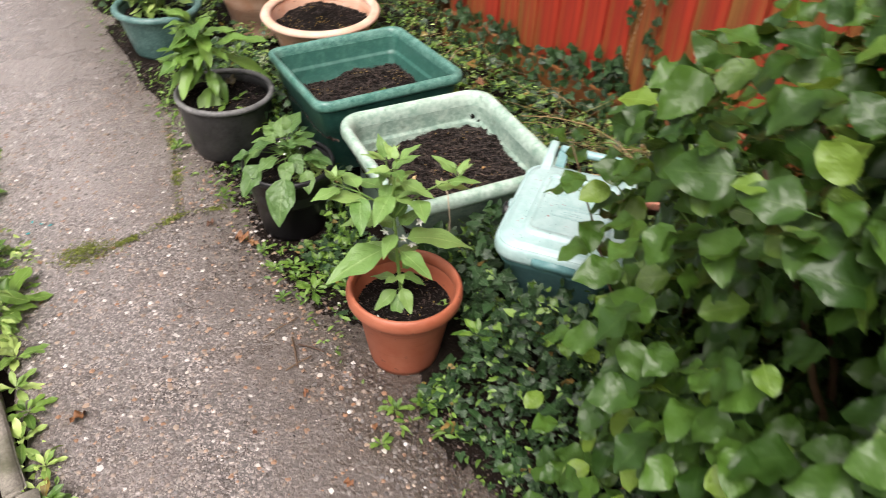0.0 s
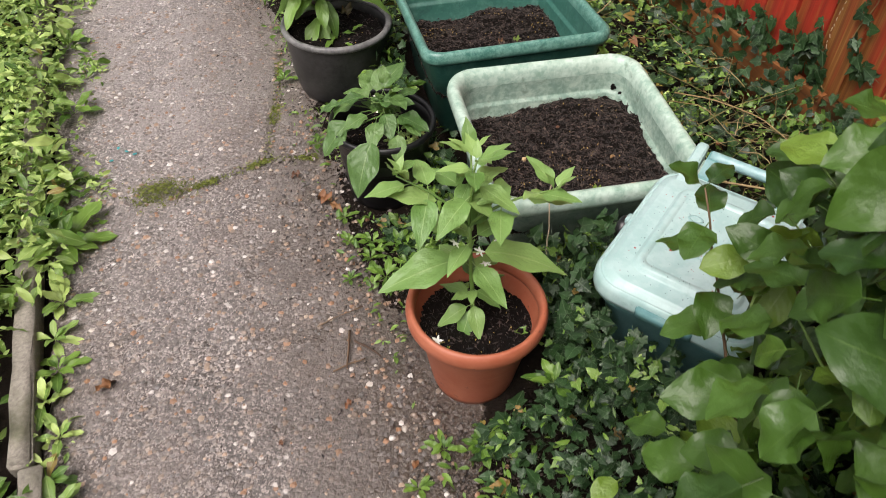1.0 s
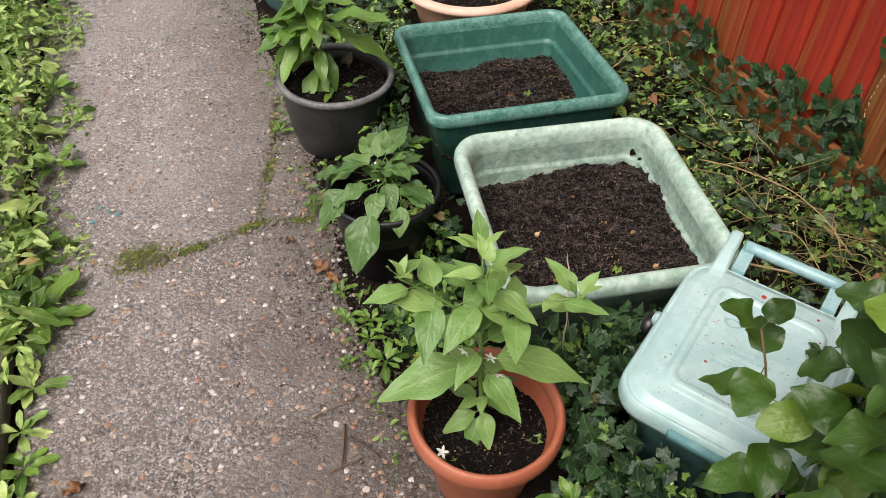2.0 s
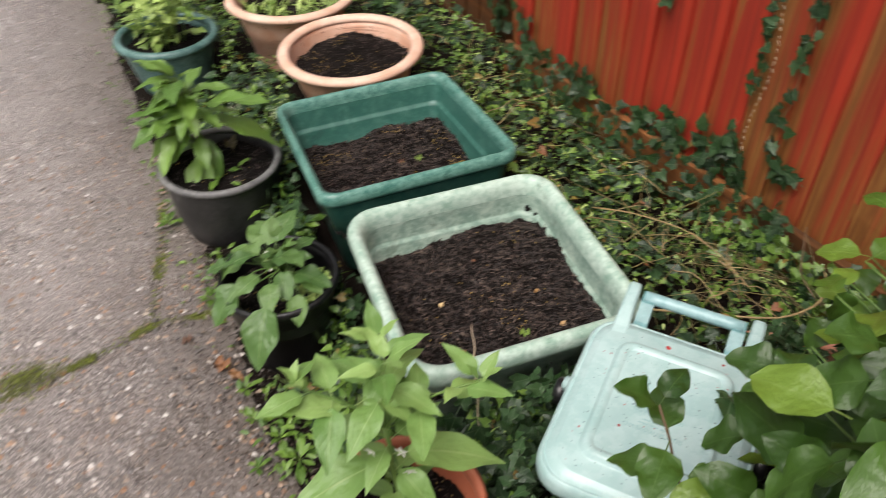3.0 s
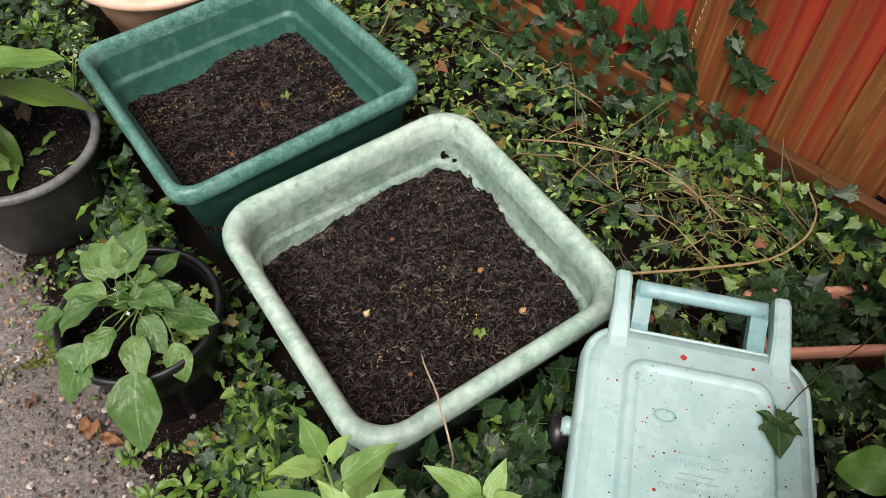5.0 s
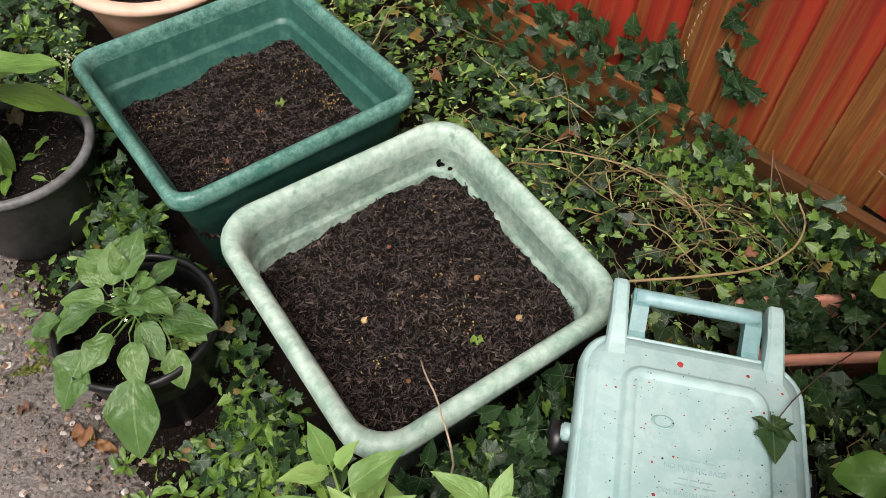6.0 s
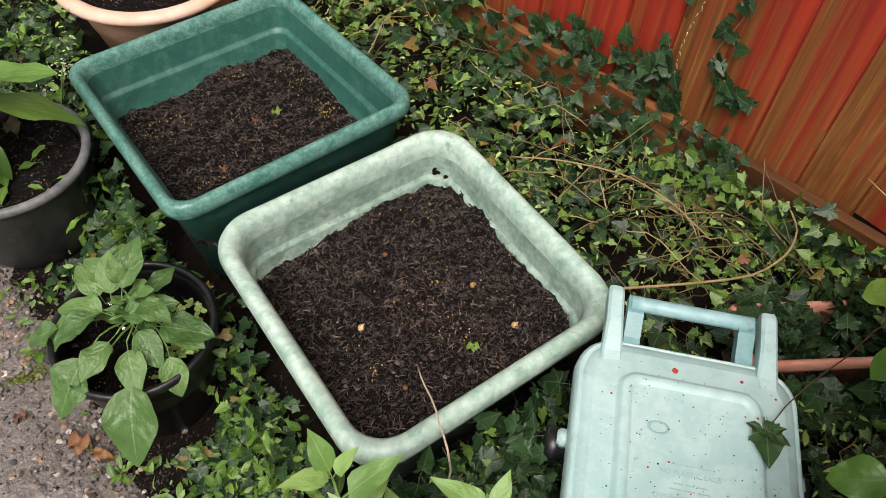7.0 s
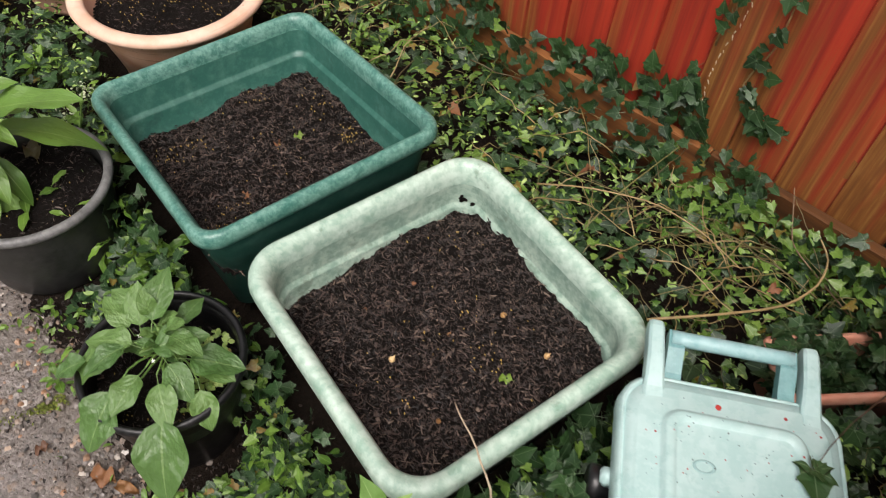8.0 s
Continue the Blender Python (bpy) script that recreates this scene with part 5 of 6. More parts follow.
def shell(n, lo, hi, r):
    """Points in the shrub's outer layer with outward directions, on the side next to the path."""
    pts, out = [], []
    while len(pts) < n:
        d = r.normal(size=3)
        d /= np.linalg.norm(d)
        k = (np.abs(d) ** 3.6).sum() ** (-1 / 3.6)
        lump = 1 + 0.10 * math.sin(d[0] * 7 + d[2] * 5) + 0.08 * math.sin(d[1] * 9 - d[2] * 6)
        p = SC + SR * d * k * r.uniform(lo, hi) * lump
        if p[2] < 0.06 or p[0] > 1.98 or p[1] > 0.88 or p[0] < 0.93 + 0.92 * max(0.0, p[1] - 0.58) or p[2] > 0.94 + 0.85 * (0.92 - p[1]):
            continue
        if any(in_hollow(p, *h) for h in HOLLOWS):
            continue
        pts.append(p)
        out.append(d)
    return np.array(pts), np.array(out)


def face(p, d, r):
    """How a leaf hangs: its face outward and up, its tip out and down."""
    up = d * 0.55 + np.array((-0.15, 0.0, 0.75)) + r.normal(0, 0.48, 3)
    g = d * 0.7 + np.array((0, 0, -0.45)) + r.normal(0, 0.45, 3)
    return g, up


pts, out = shell(2300, 0.84, 1.07, r)
near = (pts[:, 0] < 1.45) & (pts[:, 1] > -0.2) | (pts[:, 1] > 0.6)
order = np.argsort(np.hypot(pts[:, 0] - 0.3, pts[:, 1] - 0.4) + 0.15 * np.abs(pts[:, 2] - 0.9))
chosen = [k for k in order if near[k]][:298]
for k in chosen:
    g, up = face(pts[k], out[k], r)
    young = r.random() < 0.12 + 0.22 * (pts[k, 2] > 1.05) + 0.45 * (pts[k, 2] < 0.45 or pts[k, 2] < 0.80 and pts[k, 1] < 0.18)
    leaf(shrub, "lime" if young else "shrub", pts[k], g, up, r.uniform(0.045, 0.070) if young else r.uniform(0.060, 0.100))
rest = [k for k in range(len(pts)) if k not in set(chosen)]
inner, inner_out = shell(3800, 0.30, 0.88, r)
ap, ao = np.concatenate([pts[rest], inner]), np.concatenate([out[rest], inner_out])
light_ones = (np.arange(len(ap)) % 12 == 0) | (ap[:, 2] < 0.50) & (np.arange(len(ap)) < len(rest)) & (np.arange(len(ap)) % 2 == 0)
for name, kind, sel in (("inner_leaves", "shrub", ~light_ones), ("young_leaves", "lime", light_ones)):
    pile = Pile()
    p, o = ap[sel], ao[sel]
    ts, mat = BLADES[kind]
    for j, t in enumerate(ts):
        q, w = p[j::len(ts)], o[j::len(ts)]
        gu = [face(x, y, r) for x, y in zip(q, w)]
        pile.add(t, frames(q, [g for g, _ in gu], [u for _, u in gu], r.uniform(0.055, 0.092, len(q))))
    part(name, pile.mesh(name, mat), shrub)["kind"] = "stuff"
# lower skirt of smaller leaves spilling towards the path
for k in range(110):
    p = np.array((r.uniform(0.84, 1.14), r.uniform(0.10, 0.86), 0.0))
    p[2] = 0.08 + 0.34 * r.random() * smooth((p[0] - 0.74) / 0.25)
    leaf(shrub, "lime" if r.random() < 0.45 else "shrub", p, (r.normal(-0.5, 0.5), r.normal(0.2, 0.6), r.normal(-0.1, 0.3)), (r.normal(-0.2, 0.3), r.normal(0, 0.3), 1), r.uniform(0.035, 0.080))
# outer twigs reaching past the caddy
for k in range(16):
    q = 1.16 + 0.60 * (k + 0.5) / 16
    z = r.uniform(0.62, 0.92)
    tip = np.array((q, 0.935 + 0.42 * (q - 1.30), z))
    twig = bent((q + 0.05, 0.66, z - 0.16), tip, 0.02, 7, 0.004, 40 + k)
    stem(shrub, twig, 0.0030, 0.0014, STEM_GREEN, "twig", 5)
    for i in range(5):
        g = np.array((r.normal(-0.15, 0.6), r.normal(0.35, 0.5), r.normal(-0.2, 0.3)))
        leaf(shrub, "lime" if r.random() < 0.26 else "shrub", twig[6 - i], g, (r.normal(-0.2, 0.35), r.normal(0, 0.35), 1), r.uniform(0.042, 0.070))
# the sprig that stands in front of the caddy
sprig = bent((1.20, 0.80, 0.40), (1.145, 0.995, 0.80), 0, 9, 0.004, 8)
stem(shrub, sprig, 0.0035, 0.0015, STEM_BROWN, "sprig")
for k, (i, az, el, ln) in enumerate(((8, 150, 40, 0.055), (8, 20, 30, 0.05), (7, 215, 5, 0.075), (7, 60, 10, 0.065), (6, 130, 0, 0.07), (5, 230, -10, 0.08), (5, 330, -5, 0.07), (4, 170, -12, 0.08), (3, 260, -10, 0.075), (3, 40, 5, 0.07), (6, 300, 10, 0.065))):
    sprout(shrub, "shrub", sprig[i], az, el, ln)

# ---- ivy on the fence ----
fence_ivy = thing("climbing_ivy", BASE, "dark green ivy climbing the red fence on thin stems", "ivy")
r = np.random.default_rng(41)


def climb(uz, n, spread, lo, hi):
    """A strand up the fence with leaves along it."""
    uz = np.array(uz)
    t = np.linspace(0, 1, 14)
    u = np.interp(t, np.linspace(0, 1, len(uz)), uz[:, 0])
    z = np.interp(t, np.linspace(0, 1, len(uz)), uz[:, 1])
    pts = np.stack([np.full(14, 2.1115), u + 0.004 * np.sin(t * 20), z], 1)
    stem(fence_ivy, pts, 0.0022, 0.0012, STRAW, "vine", 5)
    for k in range(n):
        i = r.random()
        p = np.array((2.103 + r.normal(0, 0.004), np.interp(i, t, u) + r.normal(0, spread), np.interp(i, t, z) + r.normal(0, spread)))
        leaf(fence_ivy, "ivy", p, (r.normal(-0.15, 0.12), r.normal(0, 0.7), r.normal(-0.35, 0.6)), (-1, r.normal(0, 0.25), 0.35 + r.normal(0, 0.2)), r.uniform(lo, hi))


climb([(1.565, 0.43), (1.60, 0.46), (1.665, 0.50), (1.645, 0.565), (1.634, 0.637), (1.63, 0.78), (1.625, 0.90), (1.61, 1.20)], 46, 0.011, 0.022, 0.036)
climb([(1.75, 0.56), (1.74, 0.66), (1.755, 0.78), (1.75, 0.86), (1.76, 1.10)], 18, 0.010, 0.020, 0.032)
climb([(1.54, 0.43), (1.58, 0.455), (1.605, 0.465)], 9, 0.012, 0.028, 0.044)
climb([(1.68, 0.33), (1.735, 0.37), (1.765, 0.43), (1.765, 0.49)], 34, 0.020, 0.028, 0.046)
climb([(1.80, 0.32), (1.85, 0.36), (1.865, 0.43)], 30, 0.022, 0.028, 0.046)
climb([(1.93, 0.32), (1.99, 0.36), (2.005, 0.40)], 22, 0.022, 0.026, 0.044)
climb([(2.08, 0.29), (2.12, 0.33), (2.10, 0.36)], 18, 0.024, 0.026, 0.042)
climb([(2.26, 0.28), (2.42, 0.32), (2.54, 0.33)], 30, 0.026, 0.024, 0.040)
climb([(2.62, 0.26), (2.75, 0.32), (2.84, 0.38)], 28, 0.030, 0.024, 0.040)
climb([(2.93, 0.24), (2.99, 0.5), (3.05, 0.9), (3.08, 1.3)], 50, 0.05, 0.035, 0.055)
leaf(fence_ivy, "ivy", np.array((2.106, 1.945, 0.415)), (-0.15, -0.1, -0.9), (-1, 0.1, 0.3), 0.046)
# pale dashes of old clinging roots left on the paint
pile = Pile()
for k in range(34):
    z = 0.40 + 0.017 * k
    pile.add(tube(bent((2.1135, 1.724 + 0.012 * math.sin(z * 16) + 0.003 * math.sin(k * 2.7), z), (2.1135, 1.726 + 0.012 * math.sin((z + 0.01) * 16), z + 0.006 + 0.003 * (k % 3)), 0, 3), 0.0011, 4), EYE4)
part("root_marks", pile.mesh("root_marks", STALK), fence_ivy, "pale dashes of dead clinging roots")["kind"] = "stuff"
for k in range(80):
    u = r.uniform(0.9, 2.8)
    p = np.array((2.06 + r.normal(0, 0.006), u, float(board_top(u)) - 0.10 + 0.14 * r.random() ** 0.8))
    leaf(fence_ivy, "ivy" if r.random() < 0.8 else "young_ivy", p, (r.normal(-0.3, 0.2), r.normal(0, 0.7), r.normal(-0.3, 0.5)), (-0.9, r.normal(0, 0.3), 0.5), r.uniform(0.022, 0.044))
climb([(2.09, 0.68), (2.08, 0.78), (2.10, 0.92)], 7, 0.012, 0.025, 0.038)
pile = Pile()
for j, t in enumerate(BLADES["ivy"][0]):
    n = 95
    u = np.where(r.random(n) < 0.50, r.uniform(0.95, 1.62, n), r.uniform(1.50, 2.75, n))
    z = -0.07 * (u < 1.5) + board_top(u) - 0.13 + 0.17 * r.random(n) ** 0.9 + 0.05 * np.maximum(0, np.sin(u * 11)) * r.random(n)
    pos = np.stack([2.03 + 0.07 * r.random(n) * (z > board_top(u)) + 0.025 * r.random(n), u, z], 1)
    pile.add(t, frames(pos, np.stack([r.normal(-0.2, 0.3, n), r.normal(0, 0.8, n), r.normal(-0.4, 0.6, n)], 1), np.stack([r.normal(-0.9, 0.3, n), r.normal(0, 0.45, n), r.normal(0.35, 0.3, n)], 1), r.uniform(0.020, 0.040, n)))
part("small_leaves", pile.mesh("small_leaves", LEAF_IVY), fence_ivy)["kind"] = "stuff"
pile = Pile()
for t in BLADES["young_ivy"][0]:
    n = 60
    u = r.uniform(0.92, 1.66, n)
    pos = np.stack([r.uniform(2.0, 2.066, n), u, board_top(u) - 0.13 + 0.15 * r.random(n)], 1)
    pile.add(t, frames(pos, np.stack([r.normal(-0.4, 0.4, n), r.normal(0, 0.8, n), r.normal(-0.1, 0.5, n)], 1), np.stack([r.normal(-0.6, 0.4, n), r.normal(0, 0.45, n), r.normal(0.7, 0.3, n)], 1), r.uniform(0.016, 0.034, n)))
part("young_leaves", pile.mesh("young_leaves", LEAF_IVY_YOUNG), fence_ivy)["kind"] = "stuff"


# ---- ground cover ----
FOOT_ROUND = [(*(BASE.inverted() @ m.translation)[:2], rad) for m, rad in ((TERRA, 0.152), (SMALL, 0.140), (BIG, 0.172), (TEALP, 0.19), (PINK_A, 0.235), (PINK_B, 0.235), (PINK_C, 0.235))]
FOOT_BOX = [(PALE_BOX, 0.282, 0.288), (GREEN_BOX, 0.284, 0.300), (CADDY_M, 0.160, 0.185), (TROUGH, 0.185, 0.085)]
BOX_INV = [(np.array(m.inverted() @ BASE), a, b) for m, a, b in FOOT_BOX]


def free(p, grow=0.0):
    """Which points lie outside the pots, planters and caddy."""
    ok = np.ones(len(p), bool)
    for s, u, rad in FOOT_ROUND:
        ok &= np.hypot(p[:, 0] - s, p[:, 1] - u) > rad + grow
    for m, a, b in BOX_INV:
        q = p @ m[:3, :3].T + m[:3, 3]
        ok &= (np.abs(q[:, 0]) > a + grow) | (np.abs(q[:, 1]) > b + grow)
    return ok


def cover(name, kind, n, s_range, u_range, thick, lo, hi, tilt, seed, label, category, weight=None, cheap=None, gap=0.02):
    """A mat of small leaves over the ground, as one mesh."""
    r = np.random.default_rng(seed)
    p = np.stack([r.uniform(*s_range, n), r.uniform(*u_range, n), np.zeros(n)], 1)
    if weight is not None:
        p = p[r.random(len(p)) < weight(p[:, 0], p[:, 1])]
    size = r.uniform(lo, hi, len(p)) * (0.75 + 0.5 * r.random(len(p)))
    th = thick(p[:, 0], p[:, 1])
    top, low = th, ground_z(p[:, 0], p[:, 1]) + 0.008
    p[:, 2] = np.maximum(low, top - (top - low) * 0.75 * r.random(len(p)) ** 1.8)
    p[:, 2] = np.maximum(p[:, 2], 0.008 * ((p[:, 0] > -0.06) & (p[:, 0] < 0.85)))
    ok = free(p, gap)
    p, size = p[ok], size[ok]
    g, up = scatter_dirs(r, len(p), tilt)
    up[:, 0] -= 0.7 * np.exp(-((p[:, 0] - 1.02) / 0.16) ** 2)
    ts, mat = ([cheap], BLADES[kind][1]) if cheap else BLADES[kind]
    pile = Pile()
    for j, t in enumerate(ts):
        k = slice(j, None, len(ts))
        pile.add(t, frames(p[k], g[k], up[k], size[k]))
    return whole(name, pile.mesh(name, mat), BASE, label, category, kind="stuff")


def clumps(s, u, k=1.0, ph=0.0):
    return 0.5 + 0.5 * np.sin(s * 7.3 * k + ph + 1.5 * np.sin(u * 3.1 * k + ph)) * np.sin(u * 6.1 * k + 2 * ph + 1.2 * np.sin(s * 4.7 * k))


def holes(s, u):
    """Near 0 in ragged gaps a hand's width across, 1 elsewhere."""
    a = np.sin(s * 31 + 2.1 * np.sin(u * 19)) * np.sin(u * 27 + 1.7 * np.sin(s * 23)) + 0.5 * np.sin(s * 61 + u * 47) * np.sin(u * 53 - s * 29)
    return (0.28 - 0.22 * np.exp(-((s - 1.05) / 0.18) ** 2 - ((u - 1.05) / 0.35) ** 2)) + 0.72 * smooth((a + 0.60 - 0.55 * np.exp(-((s - 1.08) / 0.20) ** 2 - ((u - 1.05) / 0.35) ** 2)) / 0.30)


def bed(s, u):
    return smooth((s - 0.80) / 0.12)


def ivy_top(s, u):
    """Height of the ivy's upper surface: low at the path, deep on the bank and round the caddy."""
    s, u = np.asarray(s, float), np.asarray(u, float)
    h = 0.035 + (0.215 - 0.07 * smooth((u - 2.55) / 0.25)) * smooth((s - 0.92) / 0.26) + 0.10 * smooth((s - 1.72) / 0.2) * smooth((u - 2.55) / 0.25)
    h = h + 0.17 * np.exp(-(((s - 1.07) / 0.11) ** 2 + ((u - 1.02) / 0.17) ** 2)) + 0.04 * np.exp(-(((s - 1.6) / 0.2) ** 2 + ((u - 1.2) / 0.25) ** 2))
    return np.maximum(h * (0.86 + 0.20 * clumps(s, u, 1.3)), ground_z(s, u) + 0.03)


def bare(s, u):
    """0 in bare patches among the weeds beside the path, 1 elsewhere."""
    a = np.sin(u * 8.3 + 2.0 * np.sin(s * 9)) * np.sin(s * 17 + 1.4 * np.sin(u * 6.7)) + 0.5 * np.sin(u * 23 + s * 11)
    return 0.22 + 0.78 * smooth((a + 0.40) / 0.35)


def bright_top(s, u):
    return np.maximum(0.0, ground_z(s, u)) + (0.035 + 0.10 * smooth((0.05 - s) / 0.20) * smooth((u - 1.7) / 0.3 + (s < -0.18))) * (0.55 + 0.7 * clumps(s, u, 1.5)) + 0.05 * smooth((u - 1.85) / 0.2) * np.exp(-((s + 0.11) / 0.08) ** 2)


cover("ivy_cover", "ivy", 15000, (0.84, 2.07), (0.2, 6.2), ivy_top, 0.020, 0.044, 0.6, 51, "dark green ivy carpeting the bank below the fence", "ivy", lambda s, u: holes(s, u) * bed(s, u) * (0.22 + 0.78 * clumps(s, u, 0.8)) * (1 - 0.78 * np.exp(-((s - 1.13) / 0.2) ** 2 - ((u - 1.05) / 0.30) ** 2)))
cover("young_ivy_cover", "young_ivy", 15000, (0.86, 2.06), (0.2, 6.2), lambda s, u: ivy_top(s, u) + 0.012, 0.011, 0.026, 0.65, 52, "lighter small-leaved ivy over the bank", "ivy", lambda s, u: holes(s, u) * bed(s, u) * (0.25 + 0.75 * (1 - clumps(s, u, 0.8))) * (1 - 0.82 * np.exp(-((s - 1.08) / 0.22) ** 2 - ((u - 0.95) / 0.42) ** 2)))
cover("fine_weeds", "bright", 13000, (1.15, 2.05), (0.8, 4.5), lambda s, u: ivy_top(s, u) + 0.015, 0.007, 0.019, 0.9, 64, "tiny yellow-green leaves tangled through the ivy", "weeds", lambda s, u: holes(s, u) * (0.15 + 0.85 * (clumps(s, u, 1.9, 0.8) > 0.5)), oval(0.45, 0.3, 0.4))
cover("weed_cover", "weed", 9000, (1.05, 2.05), (0.6, 6.2), lambda s, u: ivy_top(s, u) + 0.02, 0.012, 0.030, 0.8, 53, "small oval weed leaves growing through the ivy", "weeds", lambda s, u: holes(s, u) * (0.2 + 0.8 * (clumps(s, u, 1.1, 2.0) > 0.55)), oval(0.42, 0.3, 0.35))
cover("edge_weeds", "weed", 6500, (0.66, 1.12), (0.5, 6.0), lambda s, u: ground_z(s, u) + 0.015 + 0.07 * smooth((s - 0.74) / 0.2), 0.010, 0.026, 0.6, 54, "low chickweed along the edge of the path", "weeds", lambda s, u: smooth((s - 0.64 - 0.10 * np.exp(-((u - 1.0) / 0.5) ** 2)) / 0.22) * (0.2 + 0.8 * clumps(s, u, 2.2, 1.0)) * (1 - 0.6 * smooth((s - 0.86) / 0.1) * smooth((1.25 - u) / 0.15)), oval(0.5, 0.3, 0.25))
cover("left_weeds", "bright", 46000, (-1.5, 0.10), (0.3, 6.5), bright_top, 0.010, 0.036, 0.7, 55, "bright green weeds along the far side of the kerb", "weeds", lambda s, u: np.where(s > -0.16, np.where(u > 1.95, 0.9 * smooth((0.11 + 0.06 * np.sin(u * 9) - s) / 0.10), 0.75 * (s < -0.01) * (s > -0.10) * (np.sin(u * 13 + 1) > -0.2)), 0.9 * smooth((u - 0.7) / 0.8)) * (0.3 + 0.7 * clumps(s, u, 1.7, 0.7)) * bare(s, u), oval(0.48, 0.35, 0.3))
cover("left_weeds", "weed", 26000, (-1.5, 0.10), (0.3, 6.5), lambda s, u: bright_top(s, u) * 0.9, 0.014, 0.040, 0.7, 66, "mid-green small weeds beyond the kerb", "weeds", lambda s, u: np.where(s > -0.16, np.where(u > 1.95, 0.9 * smooth((0.11 + 0.06 * np.sin(u * 9) - s) / 0.10), 0.0), 0.9 * smooth((u - 0.7) / 0.8)) * clumps(s, u, 2.3, 1.4) * bare(s, u), oval(0.52, 0.35, 0.3))
cover("tall_weeds", "bright", 2600, (-1.3, 0.06), (0.5, 6.0), lambda s, u: bright_top(s, u) + 0.04, 0.034, 0.088, 0.7, 62, "broad bright leaves standing above the weeds by the kerb", "weeds", lambda s, u: np.where(s > -0.16, 0.8 * (u > 1.95) * (s < -0.03), 0.8 * smooth((u - 0.8) / 0.6)) * (0.2 + 0.8 * clumps(s, u, 2.1, 0.3)))
cover("tall_weeds", "weed", 2200, (-1.3, 0.08), (0.5, 6.0), lambda s, u: bright_top(s, u) + 0.03, 0.03, 0.08, 0.7, 63, "mid-green leaves among the weeds by the kerb", "weeds", lambda s, u: np.where(s > -0.16, 0.8 * (u > 1.95) * (s < -0.03), 0.8 * smooth((u - 0.8) / 0.6)) * (0.2 + 0.8 * clumps(s, u, 1.6, 1.9)))
cover("tall_weeds", "bright", 1500, (-0.24, -0.03), (1.85, 6.0), lambda s, u: 0.075 + 0.05 * clumps(s, u, 2.3), 0.025, 0.065, 0.7, 65, "bright weeds grown over the kerb", "weeds")
cover("moss", "moss", 9000, (0.02, 0.44), (2.11, 2.33), lambda s, u: 0.006 + 0.014 * np.exp(-((s - 0.245) / 0.07) ** 2 - ((u - 2.235) / 0.035) ** 2), 0.005, 0.011, 1.0, 56, "cushion of green moss in the path's crack", "moss", lambda s, u: np.exp(-((s - 0.245) / 0.065) ** 2 - ((u - 2.235) / 0.042) ** 2), oval(0.5, 0.3, 0.5))


cover("ivy_cover", "ivy", 1400, (0.86, 1.24), (0.9, 3.0), lambda s, u: ivy_top(s, u) * 0.75 + 0.02, 0.016, 0.036, 0.6, 58, "dark ivy filling the gaps between pots and planters", "ivy", lambda s, u: holes(s, u) * (1 - 0.7 * (u < 1.3)))
cover("ivy_cover", "ivy", 3400, (0.90, 1.42), (0.55, 1.36), lambda s, u: ivy_top(s, u) * 0.85, 0.011, 0.027, 1.3, 67, "small-leaved dark ivy round the foot of the shrub", "ivy", lambda s, u: 0.35 + 0.65 * holes(s, u))
cover("weed_cover", "weed", 950, (0.74, 1.12), (0.95, 3.2), lambda s, u: np.minimum(ivy_top(s, u), 0.13) + 0.02, 0.014, 0.036, 0.6, 59, "small green weeds between the pots", "weeds", lambda s, u: clumps(s, u, 2.0, 0.5), oval(0.46, 0.3, 0.3))


def crumbs():
    r = np.random.default_rng(60)
    n = 15000
    s, u = np.minimum(r.normal(0.82, 0.13, n), 1.12), r.uniform(0.7, 4.0, n)
    p = np.stack([s, u, np.maximum(ground_z(s, u), -0.004) + 0.002], 1)
    p = p[free(p, -0.02)]
    g, up = scatter_dirs(r, len(p), 0.5)
    pile = Pile().add(rock(30, 0.7), frames(p[::2], g[::2], up[::2], 0.002 + 0.011 * r.beta(1, 4, len(p[::2]))))
    return pile.add(oval(0.4, 0.4, 0.3), frames(p[1::2] + (0, 0, 0.003), g[1::2], up[1::2], 0.004 + 0.022 * r.beta(1, 4, len(p[1::2])))).mesh("soil_crumbs", FLAKES, False)


whole("soil_crumbs", crumbs(), BASE, "crumbs of dark soil and bark along the path's edge", "soil", kind="stuff")


def moss_line():
    r = np.random.default_rng(57)
    n = 2400
    s = r.uniform(0.30, 0.74, n)
    u = np.interp(s, [0.17, 0.31, 0.43, 0.51, 0.60, 0.72], [2.227, 2.226, 2.249, 2.274, 2.295, 2.26]) + r.normal(0, 0.008, n)
    keep = r.random(n) < 0.10 + 0.6 * (np.sin(s * 37) > 0.3)
    u2 = r.uniform(2.28, 2.93, n)
    s2 = np.interp(u2, [2.28, 2.45, 2.58, 2.98], [0.580, 0.624, 0.668, 0.76]) + r.normal(0, 0.010, n)
    keep2 = r.random(n) < 0.08 + 0.7 * (np.sin(u2 * 23) > 0.4)
    p = np.concatenate([np.stack([s, u, np.full(n, 0.0)], 1)[keep], np.stack([s2, u2, np.full(n, 0.0)], 1)[keep2]])
    g, up = scatter_dirs(r, len(p), 1.0)
    g[:, 2] += 0.5
    return Pile().add(oval(0.5, 0.3, 0.5), frames(p, g, up, r.uniform(0.005, 0.011, len(p)))).mesh("moss", LEAF_MOSS)


whole("moss", moss_line(), BASE, "thin line of moss and weeds in the path's cracks", "moss", kind="stuff")



